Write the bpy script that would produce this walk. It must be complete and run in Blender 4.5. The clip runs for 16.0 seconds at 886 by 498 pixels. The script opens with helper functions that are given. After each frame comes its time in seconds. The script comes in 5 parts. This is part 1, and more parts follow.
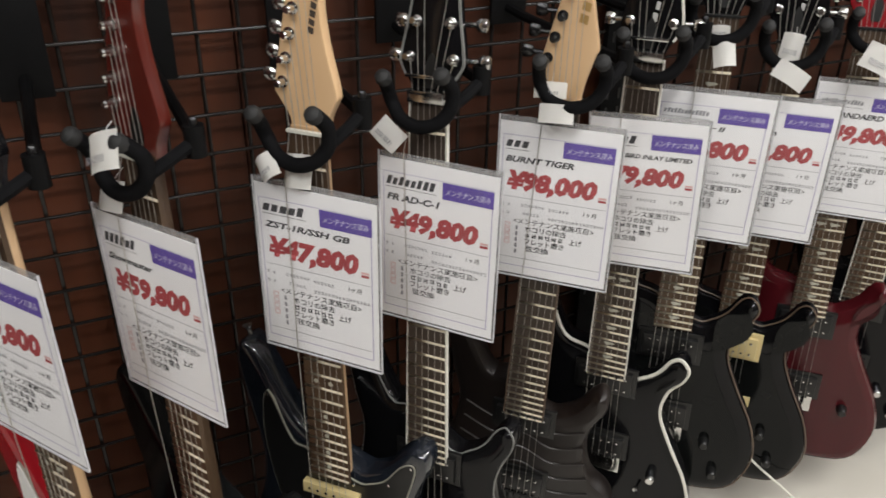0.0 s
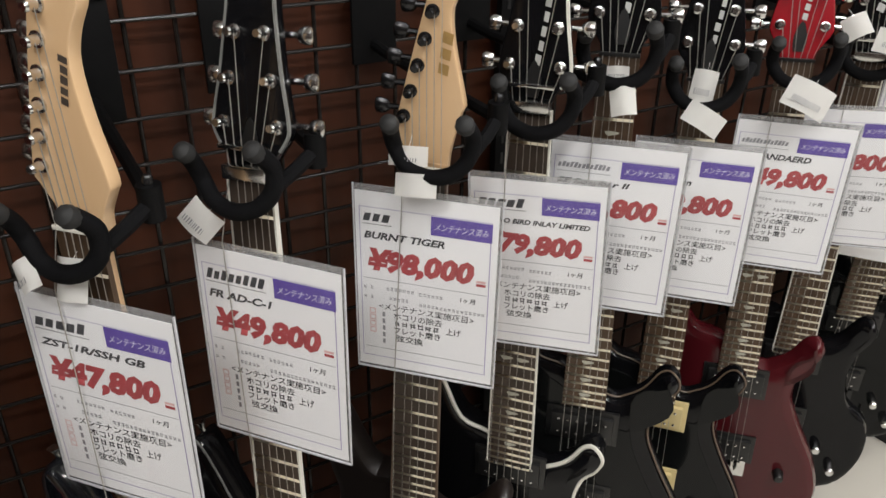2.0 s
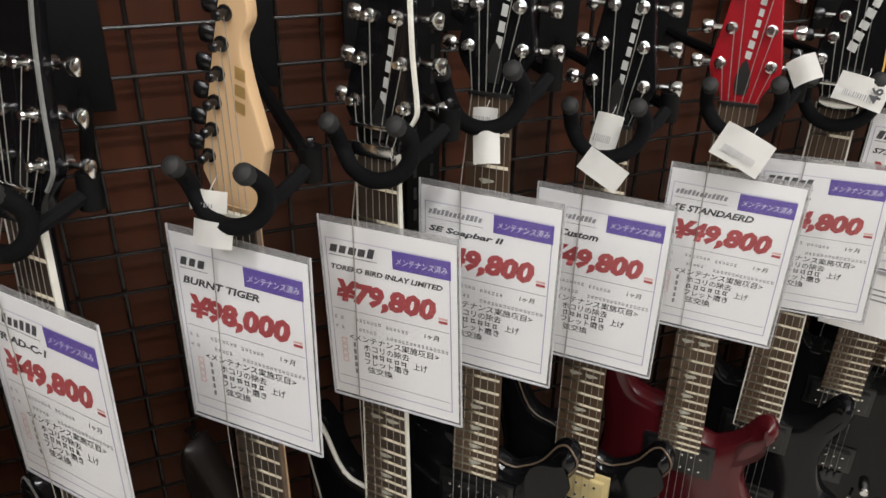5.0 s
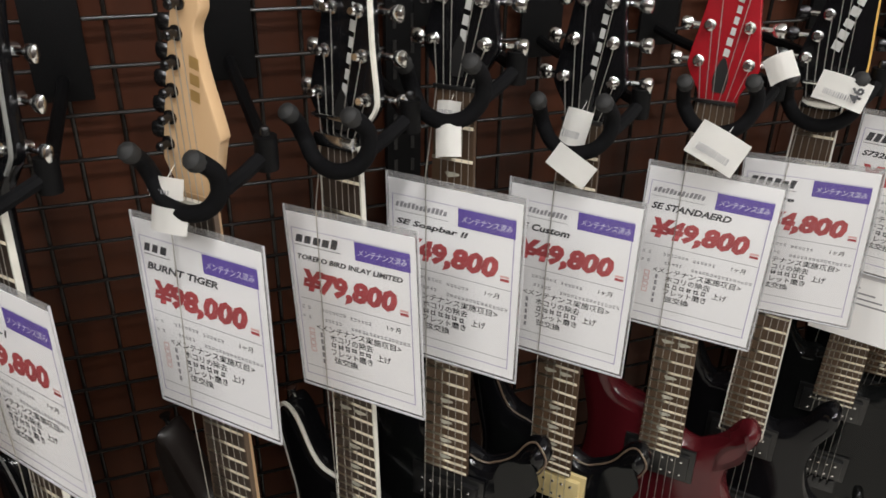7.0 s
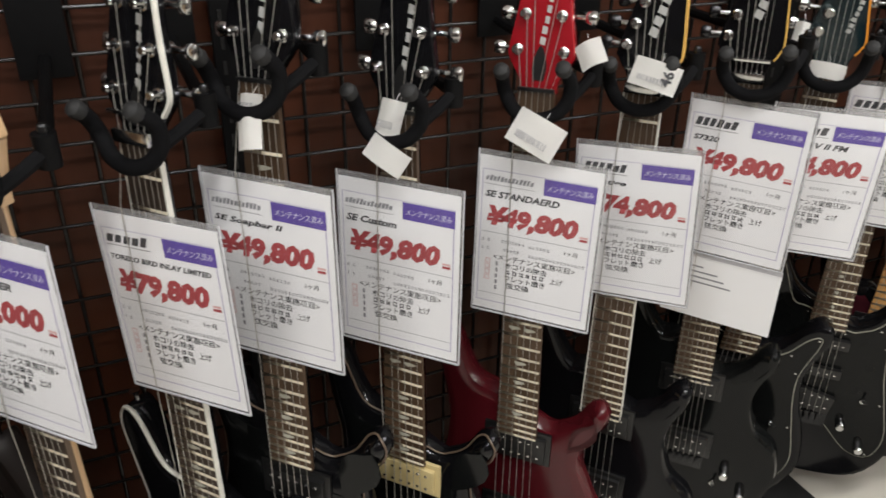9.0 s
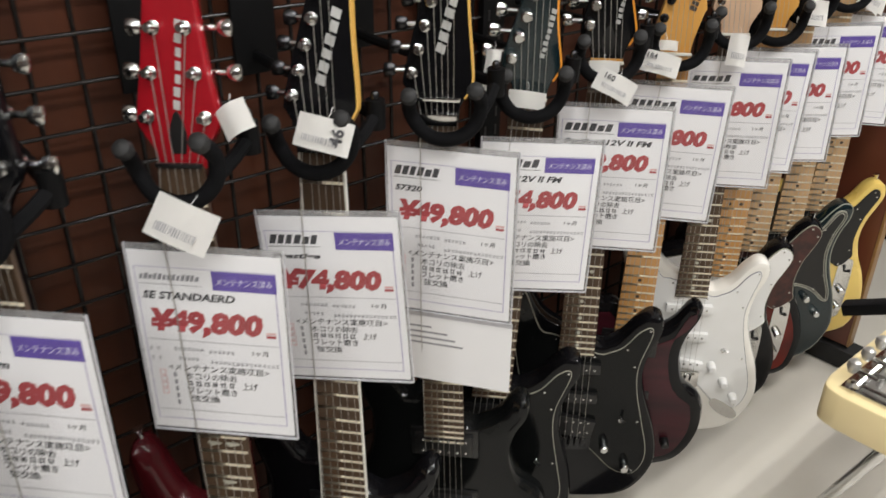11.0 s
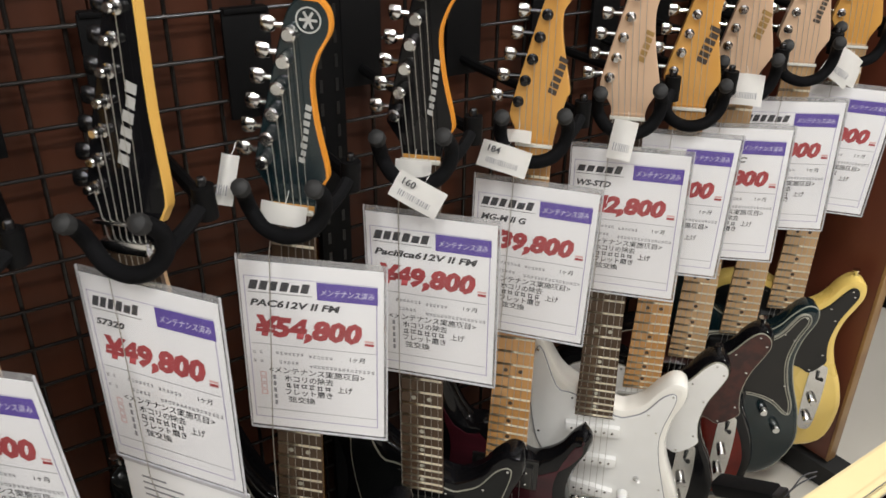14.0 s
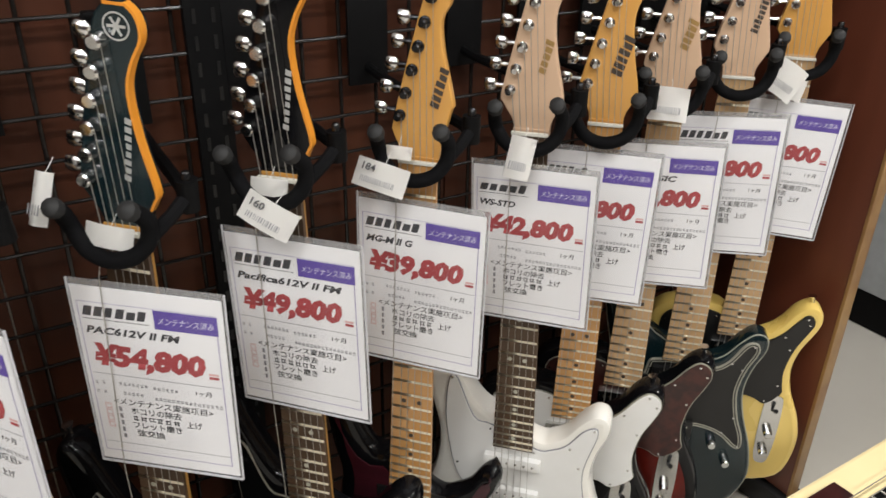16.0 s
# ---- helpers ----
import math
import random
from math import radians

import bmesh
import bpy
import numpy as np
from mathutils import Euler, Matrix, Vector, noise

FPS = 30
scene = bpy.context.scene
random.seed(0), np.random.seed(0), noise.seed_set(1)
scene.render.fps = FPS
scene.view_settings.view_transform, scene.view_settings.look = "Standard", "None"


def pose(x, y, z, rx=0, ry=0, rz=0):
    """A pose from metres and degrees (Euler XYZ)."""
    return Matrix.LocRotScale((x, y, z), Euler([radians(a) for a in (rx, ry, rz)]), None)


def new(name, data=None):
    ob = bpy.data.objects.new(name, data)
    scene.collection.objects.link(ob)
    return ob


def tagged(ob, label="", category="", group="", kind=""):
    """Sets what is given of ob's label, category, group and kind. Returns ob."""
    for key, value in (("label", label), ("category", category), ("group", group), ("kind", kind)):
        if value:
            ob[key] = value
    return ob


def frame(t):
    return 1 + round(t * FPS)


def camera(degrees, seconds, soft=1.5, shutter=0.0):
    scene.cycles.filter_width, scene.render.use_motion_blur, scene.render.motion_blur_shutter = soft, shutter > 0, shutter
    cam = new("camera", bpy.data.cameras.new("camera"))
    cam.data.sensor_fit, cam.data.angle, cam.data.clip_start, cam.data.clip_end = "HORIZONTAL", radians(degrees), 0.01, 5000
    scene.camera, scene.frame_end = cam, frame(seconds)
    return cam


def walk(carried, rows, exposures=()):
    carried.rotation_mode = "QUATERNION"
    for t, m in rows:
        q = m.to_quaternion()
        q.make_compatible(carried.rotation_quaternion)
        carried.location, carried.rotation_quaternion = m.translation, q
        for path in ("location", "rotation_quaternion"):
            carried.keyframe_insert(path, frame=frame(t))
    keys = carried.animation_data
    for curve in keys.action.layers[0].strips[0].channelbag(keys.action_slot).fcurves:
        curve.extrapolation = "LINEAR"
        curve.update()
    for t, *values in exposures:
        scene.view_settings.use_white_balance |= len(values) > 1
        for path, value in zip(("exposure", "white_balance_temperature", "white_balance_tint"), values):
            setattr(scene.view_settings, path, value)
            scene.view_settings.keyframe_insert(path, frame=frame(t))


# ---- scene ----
cam = camera(58.9, 16.0, shutter=0.5)
METRES, EYE, TILT, LEAN, TURN = 1.54, 1.12, 0.0, 0.0, -27.0
ROWS = [
    (0.0, 0.0, 0.0, 0.0, 0.43, -27.85, -0.81),
    (0.5, 0.0164, 0.0053, -0.0028, -1.78, -27.83, -0.79),
    (1.0, 0.0349, 0.0448, 0.0051, -4.18, -27.75, -0.75),
    (1.5, 0.0634, 0.0976, 0.0091, -4.56, -27.73, -0.73),
    (2.0, 0.0692, 0.1266, 0.0039, -3.52, -27.78, -0.75),
    (2.5, 0.0857, 0.1353, 0.001, -2.38, -27.73, -0.77),
    (3.0, 0.1519, 0.1558, 0.0074, -0.99, -27.7, -0.85),
    (3.5, 0.1952, 0.1744, 0.0107, 0.63, -27.7, -0.87),
    (4.0, 0.2162, 0.1852, 0.0111, 2.14, -27.75, -0.91),
    (6.3, 0.2530, 0.1899, 0.0093, 6.561, -27.774, -0.98),
    (6.5, 0.2598, 0.1905, 0.0082, 6.77, -27.78, -0.98),
    (7.0, 0.2762, 0.1924, 0.0079, 7.19, -27.78, -0.99),
    (7.5, 0.3013, 0.1896, 0.0069, 7.56, -27.79, -0.98),
    (8.0, 0.3264, 0.1873, 0.0029, 7.34, -27.79, -0.99),
    (8.5, 0.3517, 0.1916, 0.0031, 5.13, -27.75, -0.92),
    (9.0, 0.3627, 0.1962, 0.0045, 2.97, -27.71, -0.82),
    (9.5, 0.3815, 0.1957, 0.0035, -0.85, -27.67, -0.73),
    (10.0, 0.4024, 0.2087, 0.0063, -7.43, -27.65, -0.59),
    (10.2, 0.4132, 0.2283, 0.0073, -9.534, -27.575, -0.50),
    (12.3, 0.5593, 0.3895, 0.0248, -14.588, -27.305, -0.485),
    (12.5, 0.5876, 0.3957, 0.0288, -13.45, -27.25, -0.55),
    (13.0, 0.6422, 0.4086, 0.0366, -10.92, -27.23, -0.68),
    (13.5, 0.6687, 0.4153, 0.0363, -8.77, -27.17, -0.77),
    (14.0, 0.6938, 0.4184, 0.0367, -7.05, -27.11, -0.85),
    (14.5, 0.7214, 0.4271, 0.0375, -5.86, -27.07, -0.91),
    (15.0, 0.7516, 0.4363, 0.0362, -5.18, -27.0, -0.96),
    (15.5, 0.7822, 0.4442, 0.0334, -4.92, -26.99, -1.0),
    (16.0, 0.8029, 0.4529, 0.0321, -4.94, -26.92, -1.01),
]
walk(cam, [(t, pose(0, 0, EYE, TILT, LEAN, TURN) @ pose(METRES * x, METRES * y, METRES * z, 90 + pitch, roll, yaw)) for t, x, y, z, yaw, pitch, roll in ROWS])

from mathutils.geometry import tessellate_polygon

# ---- light ----
world = bpy.data.worlds.new("world")
world.use_nodes = True
world.node_tree.nodes["Background"].inputs[0].default_value = (0.9, 0.95, 1.0, 1)
world.node_tree.nodes["Background"].inputs[1].default_value = 0.05
scene.world = world
scene.view_settings.exposure = 0.0
LAMP_WATTS = 13.2


# ---- materials ----
def mat(name, colour, rough=0.5, metal=0.0, second=None, scale=30.0, amount=0.5, bump=0.0, bump_scale=200.0, coat=0.0, stretch=(1, 1, 1), spec=0.5, vary=0.0, rough_var=0.12):
    """A surface of two mixed tones, with uneven gloss and a fine relief."""
    m = bpy.data.materials.new(name)
    m.use_nodes = True
    nt = m.node_tree
    b = nt.nodes["Principled BSDF"]
    second = second or tuple(c * 0.75 for c in colour)
    co = nt.nodes.new("ShaderNodeTexCoord")
    mp = nt.nodes.new("ShaderNodeMapping")
    mp.inputs["Scale"].default_value = stretch
    nt.links.new(co.outputs["Object"], mp.inputs["Vector"])
    no = nt.nodes.new("ShaderNodeTexNoise")
    no.inputs["Scale"].default_value = scale
    no.inputs["Detail"].default_value = 6
    nt.links.new(mp.outputs[0], no.inputs["Vector"])
    ramp = nt.nodes.new("ShaderNodeValToRGB")
    ramp.color_ramp.elements[0].position = 0.5 - amount / 2
    ramp.color_ramp.elements[1].position = 0.5 + amount / 2
    ramp.color_ramp.elements[0].color = (*second, 1)
    ramp.color_ramp.elements[1].color = (*colour, 1)
    nt.links.new(no.outputs["Fac"], ramp.inputs[0])
    out = ramp.outputs[0]
    if vary:
        info = nt.nodes.new("ShaderNodeObjectInfo")
        hsv = nt.nodes.new("ShaderNodeHueSaturation")
        mr = nt.nodes.new("ShaderNodeMapRange")
        mr.inputs["To Min"].default_value, mr.inputs["To Max"].default_value = 1 - vary, 1 + vary
        nt.links.new(info.outputs["Random"], mr.inputs["Value"])
        nt.links.new(mr.outputs[0], hsv.inputs["Value"])
        nt.links.new(out, hsv.inputs["Color"])
        out = hsv.outputs[0]
    nt.links.new(out, b.inputs["Base Color"])
    rn = nt.nodes.new("ShaderNodeTexNoise")
    rn.inputs["Scale"].default_value = 14
    rn.inputs["Detail"].default_value = 3
    nt.links.new(co.outputs["Object"], rn.inputs["Vector"])
    rm = nt.nodes.new("ShaderNodeMapRange")
    rm.inputs["To Min"].default_value, rm.inputs["To Max"].default_value = max(0.02, rough * (1 - rough_var)), min(1, rough * (1 + rough_var))
    nt.links.new(rn.outputs["Fac"], rm.inputs["Value"])
    nt.links.new(rm.outputs[0], b.inputs["Roughness"])
    b.inputs["Metallic"].default_value = metal
    b.inputs["Specular IOR Level"].default_value = spec
    b.inputs["Coat Weight"].default_value = coat
    b.inputs["Coat Roughness"].default_value = 0.08
    if bump:
        bn = nt.nodes.new("ShaderNodeTexNoise")
        bn.inputs["Scale"].default_value = bump_scale
        bn.inputs["Detail"].default_value = 4
        nt.links.new(mp.outputs[0], bn.inputs["Vector"])
        bu = nt.nodes.new("ShaderNodeBump")
        bu.inputs["Strength"].default_value = bump
        bu.inputs["Distance"].default_value = 0.002
        nt.links.new(bn.outputs["Fac"], bu.inputs["Height"])
        nt.links.new(bu.outputs[0], b.inputs["Normal"])
    return m


def clear_film(name, gloss, tint=(0.97, 0.97, 0.98), haze=0.02):
    """Thin clear plastic: mostly see-through, with some shine and a milky haze."""
    m = bpy.data.materials.new(name)
    m.use_nodes = True
    nt = m.node_tree
    nt.nodes.clear()
    out = nt.nodes.new("ShaderNodeOutputMaterial")
    mix = nt.nodes.new("ShaderNodeMixShader")
    tr = nt.nodes.new("ShaderNodeBsdfTransparent")
    gl = nt.nodes.new("ShaderNodeBsdfGlossy")
    tr.inputs[0].default_value = (*tint, 1)
    gl.inputs["Roughness"].default_value = 0.12
    mix.inputs[0].default_value = gloss
    nt.links.new(tr.outputs[0], mix.inputs[1])
    nt.links.new(gl.outputs[0], mix.inputs[2])
    milk = nt.nodes.new("ShaderNodeBsdfDiffuse")
    milk.inputs[0].default_value = (0.8, 0.8, 0.8, 1)
    veil = nt.nodes.new("ShaderNodeMixShader")
    veil.inputs[0].default_value = haze
    nt.links.new(mix.outputs[0], veil.inputs[1])
    nt.links.new(milk.outputs[0], veil.inputs[2])
    nt.links.new(veil.outputs[0], out.inputs[0])
    return m


GRAIN = (1, 1, 0.06)
M = {
    "floor": mat("vinyl_floor", (0.62, 0.59, 0.53), 0.38, second=(0.52, 0.49, 0.43), scale=3.5, amount=0.7, bump=0.05, bump_scale=90),
    "ceiling": mat("ceiling_board", (0.78, 0.78, 0.76), 0.9, scale=8, bump=0.2),
    "plaster": mat("painted_plaster", (0.34, 0.31, 0.28), 0.8, scale=4, bump=0.15),
    # dark tone for unseen surroundings, so that lacquer reflects little
    "far": mat("dark_unseen_surround", (0.07, 0.045, 0.035), 0.6, second=(0.025, 0.018, 0.016), scale=2.2, amount=0.3),
    "backing": mat("red_brown_wood_backing", (0.082, 0.0245, 0.0105), 0.5, second=(0.012, 0.0042, 0.0026), scale=10, amount=0.5, stretch=(1, 1, 0.12), bump=0.12, bump_scale=70, spec=0.25),
    "fin": mat("dark_red_wood", (0.15, 0.042, 0.022), 0.38, second=(0.09, 0.025, 0.013), scale=7, amount=0.6, stretch=(2, 2, 0.1), bump=0.1, bump_scale=60),
    "trim": mat("aged_gold_edge", (0.32, 0.19, 0.07), 0.4, second=(0.2, 0.1, 0.04), scale=20),
    "wire": mat("black_enamelled_wire", (0.010, 0.008, 0.007), 0.22, scale=60, spec=0.36),
    "steel_black": mat("black_powder_coat", (0.0028, 0.0028, 0.0031), 0.55, scale=70, spec=0.12, bump=0.15, bump_scale=600),
    "foam": mat("black_foam_rubber", (0.0042, 0.0042, 0.005), 0.8, second=(0.003, 0.003, 0.0034), scale=120, spec=0.1, bump=0.35, bump_scale=700),
    "chrome": mat("polished_chrome", (0.70, 0.70, 0.69), 0.17, metal=1, scale=60, amount=0.9, second=(0.58, 0.58, 0.57)),
    "satin_steel": mat("satin_steel", (0.62, 0.61, 0.58), 0.32, metal=0.75, scale=60),
    "black_metal": mat("black_chrome", (0.05, 0.05, 0.052), 0.25, metal=0.9, scale=60),
    "nickel": mat("steel_string", (0.46, 0.44, 0.40), 0.38, metal=0.7, scale=200),
    "fret": mat("fret_wire", (0.80, 0.72, 0.55), 0.42, metal=0.0, scale=90, vary=0.12),
    "rosewood": mat("rosewood_board", (0.090, 0.052, 0.026), 0.48, second=(0.036, 0.020, 0.011), scale=40, amount=0.5, stretch=GRAIN, bump=0.2, bump_scale=160),
    "ebony": mat("dark_board", (0.06, 0.042, 0.03), 0.48, second=(0.028, 0.019, 0.014), scale=40, amount=0.5, stretch=GRAIN, bump=0.2, bump_scale=160),
    "maple": mat("pale_maple", (0.66, 0.46, 0.27), 0.33, second=(0.57, 0.37, 0.2), scale=26, amount=0.6, stretch=GRAIN, bump=0.05, coat=0.3),
    "maple_pink": mat("light_maple", (0.62, 0.44, 0.3), 0.36, second=(0.54, 0.36, 0.235), scale=26, amount=0.6, stretch=GRAIN, bump=0.05, coat=0.2),
    "amber": mat("amber_maple", (0.66, 0.36, 0.095), 0.3, second=(0.55, 0.27, 0.06), scale=26, amount=0.6, stretch=GRAIN, bump=0.05, coat=0.4),
    "board_maple": mat("maple_board", (0.58, 0.39, 0.21), 0.36, second=(0.47, 0.29, 0.14), scale=26, amount=0.6, stretch=GRAIN, coat=0.3),
    "board_amber": mat("amber_board", (0.56, 0.31, 0.11), 0.34, second=(0.45, 0.22, 0.07), scale=26, amount=0.6, stretch=GRAIN, coat=0.3),
    "black": mat("black_lacquer", (0.005, 0.005, 0.006), 0.1, second=(0.004, 0.004, 0.0045), scale=40, spec=0.24),
    "charcoal": mat("charcoal_lacquer", (0.006, 0.0065, 0.0065), 0.1, second=(0.0045, 0.005, 0.005), scale=30, spec=0.2),
    "teal": mat("dark_teal_stain", (0.0055, 0.017, 0.0205), 0.2, second=(0.004, 0.012, 0.015), scale=30, stretch=GRAIN, coat=0.3),
    "blue_black": mat("midnight_blue_lacquer", (0.011, 0.014, 0.02), 0.17, scale=40, coat=0.6),
    "red": mat("bright_red_lacquer", (0.30, 0.006, 0.013), 0.24, second=(0.24, 0.005, 0.010), scale=30, coat=0.5),
    "cherry": mat("cherry_stain", (0.066, 0.006, 0.009), 0.18, second=(0.046, 0.004, 0.006), scale=24, stretch=GRAIN, coat=0.15, spec=0.35),
    "red_brown": mat("red_stained_wood", (0.11, 0.012, 0.007), 0.3, second=(0.06, 0.007, 0.004), scale=24, stretch=GRAIN, coat=0.4),
    "burnt": mat("burnt_wood", (0.014, 0.009, 0.0075), 0.36, second=(0.006, 0.0045, 0.004), scale=7, amount=0.5, stretch=(0.5, 1, 2.2)),
    "purple": mat("purple_flame_top", (0.062, 0.010, 0.016), 0.26, second=(0.014, 0.005, 0.007), scale=11, amount=0.45, stretch=(0.3, 1, 2.4), coat=0.1, spec=0.3),
    "white": mat("white_lacquer", (0.8, 0.78, 0.73), 0.22, second=(0.76, 0.74, 0.68), scale=20, coat=0.5),
    "guard_white": mat("white_plastic", (0.76, 0.76, 0.745), 0.32, second=(0.73, 0.73, 0.71), scale=30),
    "guard_black": mat("black_plastic", (0.007, 0.007, 0.007), 0.36, scale=30),
    "guard_edge": mat("aged_ply_edge", (0.34, 0.33, 0.27), 0.5, scale=40),
    "tortoise": mat("tortoise_plastic", (0.06, 0.016, 0.012), 0.3, second=(0.026, 0.009, 0.008), scale=60, amount=0.25),
    "sunburst": mat("red_sunburst", (0.15, 0.011, 0.006), 0.2, second=(0.02, 0.005, 0.004), scale=6, amount=0.35, coat=0.15, spec=0.3),
    "butter": mat("butterscotch_lacquer", (0.78, 0.57, 0.16), 0.28, second=(0.7, 0.5, 0.13), scale=12, stretch=GRAIN, coat=0.4),
    "cream": mat("cream_lacquer", (0.83, 0.7, 0.4), 0.3, second=(0.79, 0.64, 0.34), scale=10, coat=0.4),
    "cream_plastic": mat("cream_plastic", (0.68, 0.55, 0.27), 0.4, scale=30),
    "orange_edge": mat("orange_wood_edge", (0.75, 0.3, 0.035), 0.35, second=(0.62, 0.22, 0.02), scale=40, stretch=GRAIN),
    "yellow_edge": mat("yellow_wood_edge", (0.7, 0.42, 0.1), 0.4, second=(0.6, 0.33, 0.07), scale=40, stretch=GRAIN),
    "tan_edge": mat("tan_binding", (0.13, 0.088, 0.06), 0.4, scale=40),
    "dull_edge": mat("grey_headstock_edge", (0.2, 0.2, 0.19), 0.35, scale=40),
    "binding": mat("white_binding", (0.76, 0.74, 0.66), 0.4, scale=40),
    "silver": mat("silver_ink", (0.55, 0.55, 0.53), 0.4, metal=0.3, scale=60),
    "gold_ink": mat("gold_ink", (0.42, 0.26, 0.09), 0.4, metal=0.3, scale=60),
    "dark_ink": mat("dark_ink", (0.06, 0.045, 0.035), 0.5, scale=60),
    "pearl": mat("pearl_inlay", (0.62, 0.6, 0.5), 0.3, second=(0.3, 0.3, 0.25), scale=60),
    "paper": mat("white_paper", (0.82, 0.82, 0.82), 0.75, second=(0.79, 0.79, 0.8), scale=12, amount=0.9),
    "tag_paper": mat("white_tag_card", (0.88, 0.87, 0.84), 0.7, second=(0.82, 0.81, 0.78), scale=25),
    "ink": mat("black_print", (0.05, 0.05, 0.055), 0.7, scale=60),
    "grey_ink": mat("grey_print", (0.3, 0.3, 0.32), 0.7, scale=60),
    "red_ink": mat("red_print", (0.42, 0.055, 0.062), 0.65, scale=60),
    "pink_ink": mat("pink_print", (0.8, 0.5, 0.48), 0.7, scale=60),
    "purple_ink": mat("purple_print", (0.112, 0.066, 0.36), 0.6, scale=60),
    "film": clear_film("clear_sleeve", 0.035),
    "film_back": clear_film("sleeve_back_film", 0.05, (0.75, 0.75, 0.75), 0.2),
    "violet_pale": mat("pale_violet_print", (0.66, 0.62, 0.80), 0.7, scale=60),
    "violet_grey": mat("violet_grey_print", (0.4, 0.36, 0.55), 0.7, scale=60),
    "film_edge": mat("sleeve_weld", (0.58, 0.58, 0.61), 0.35, scale=60),
    "foot_black": mat("black_rubber_base", (0.009, 0.009, 0.009), 0.7, scale=50),
    "cloth": mat("black_cloth_bag", (0.014, 0.014, 0.02), 0.55, scale=40, bump=0.6, bump_scale=60),
    "lamp_white": mat("white_enamel", (0.75, 0.75, 0.75), 0.4, scale=20),
    "cover_red": mat("dark_red_plastic", (0.045, 0.008, 0.008), 0.3, second=(0.02, 0.006, 0.006), scale=50),
    "amp_grey": mat("grey_panel", (0.4, 0.42, 0.43), 0.4, scale=20),
}


# ---- building helpers ----
def part(name, bm, material, parent=None, label="", smooth=True):
    me = bpy.data.meshes.new(name)
    bmesh.ops.recalc_face_normals(bm, faces=bm.faces)
    bm.to_mesh(me)
    bm.free()
    if smooth:
        me.shade_smooth()
        me.set_sharp_from_angle(angle=radians(38))
    me.materials.append(M[material])
    ob = new(name, me)
    if parent:
        ob.parent = parent
    if label:
        ob["label"] = label
    return ob


def empty(name, m, label, category, group=""):
    ob = new(name)
    ob.matrix_basis = m
    return tagged(ob, label, category, group)


def add_box(bm, size, at, bevel=0.0, turn=None):
    r = bmesh.ops.create_cube(bm, size=1)
    vs = r["verts"]
    mm = Matrix.Translation(at) @ (turn or Matrix()) @ Matrix.Diagonal((*size, 1))
    bmesh.ops.transform(bm, matrix=mm, verts=vs)
    if bevel:
        es = {e for v in vs for e in v.link_edges}
        bmesh.ops.bevel(bm, geom=list(es), offset=bevel, segments=2, affect="EDGES", profile=0.6)


def box(size, at, bevel=0.0, turn=None):
    bm = bmesh.new()
    add_box(bm, size, at, bevel, turn)
    return bm


def add_tube(bm, pts, radius, sides=8, caps=True):
    """A round rod along a line of points."""
    pts = [Vector(p) for p in pts]
    rad = radius if isinstance(radius, (list, tuple)) else [radius] * len(pts)
    rings = []
    side = None
    for i, p in enumerate(pts):
        d = (pts[min(i + 1, len(pts) - 1)] - pts[max(i - 1, 0)]).normalized()
        if side is None:
            side = d.orthogonal().normalized()
        side = (side - d * side.dot(d)).normalized()
        up = d.cross(side)
        rings.append([bm.verts.new(p + (side * math.cos(a) + up * math.sin(a)) * rad[i]) for a in (2 * math.pi * k / sides for k in range(sides))])
    for a, b in zip(rings, rings[1:]):
        for k in range(sides):
            bm.faces.new((a[k], a[(k + 1) % sides], b[(k + 1) % sides], b[k]))
    if caps:
        bm.faces.new(rings[0][::-1])
        bm.faces.new(rings[-1])


def tube(pts, radius, sides=8):
    bm = bmesh.new()
    add_tube(bm, pts, radius, sides)
    return bm


def smooth_line(pts, steps=5, closed=False):
    """Catmull-Rom through a few control points."""
    pts = [Vector(p) for p in pts]
    n = len(pts)
    out = []
    for i in range(n if closed else n - 1):
        if closed:
            a, b, c, d = (pts[(i + k) % n] for k in (-1, 0, 1, 2))
        else:
            a, b, c, d = pts[max(i - 1, 0)], pts[i], pts[i + 1], pts[min(i + 2, n - 1)]
        for s in range(steps):
            t = s / steps
            out.append(0.5 * (2 * b + (c - a) * t + (2 * a - 5 * b + 4 * c - d) * t * t + (3 * b - a - 3 * c + d) * t ** 3))
    if not closed:
        out.append(pts[-1])
    return out


def inset(line, d, wide=None):
    """The closed line moved inwards by d, times wide where that is given, less where it bends too sharply for that."""
    n = len(line)
    area = sum(line[i].x * line[(i + 1) % n].y - line[(i + 1) % n].x * line[i].y for i in range(n))
    sgn = 1 if area > 0 else -1
    room = []
    for i in range(n):
        a, b, c = line[i - 2], line[i], line[(i + 2) % n]
        u, v = b - a, c - b
        turn = (u.x * v.y - u.y * v.x) * sgn
        bend = 2 * turn / max(1e-9, u.length * v.length * (c - a).length)
        want = abs(d) * (wide[i] if wide else 1.0)
        room.append(want if bend * (1 if d > 0 else -1) < 1e-6 else min(want, 0.55 / abs(bend)))
    for _ in range(2):
        room = [min(room[i - 1] * 1.25, room[i], room[(i + 1) % n] * 1.25) for i in range(n)]
        room = [(room[i - 1] + 2 * room[i] + room[(i + 1) % n]) / 4 for i in range(n)]
    out = []
    for i in range(n):
        e = (line[(i + 1) % n] - line[i - 1]).normalized()
        out.append(line[i] + Vector((-e.y, e.x)) * room[i] * sgn * (1 if d > 0 else -1))
    return out


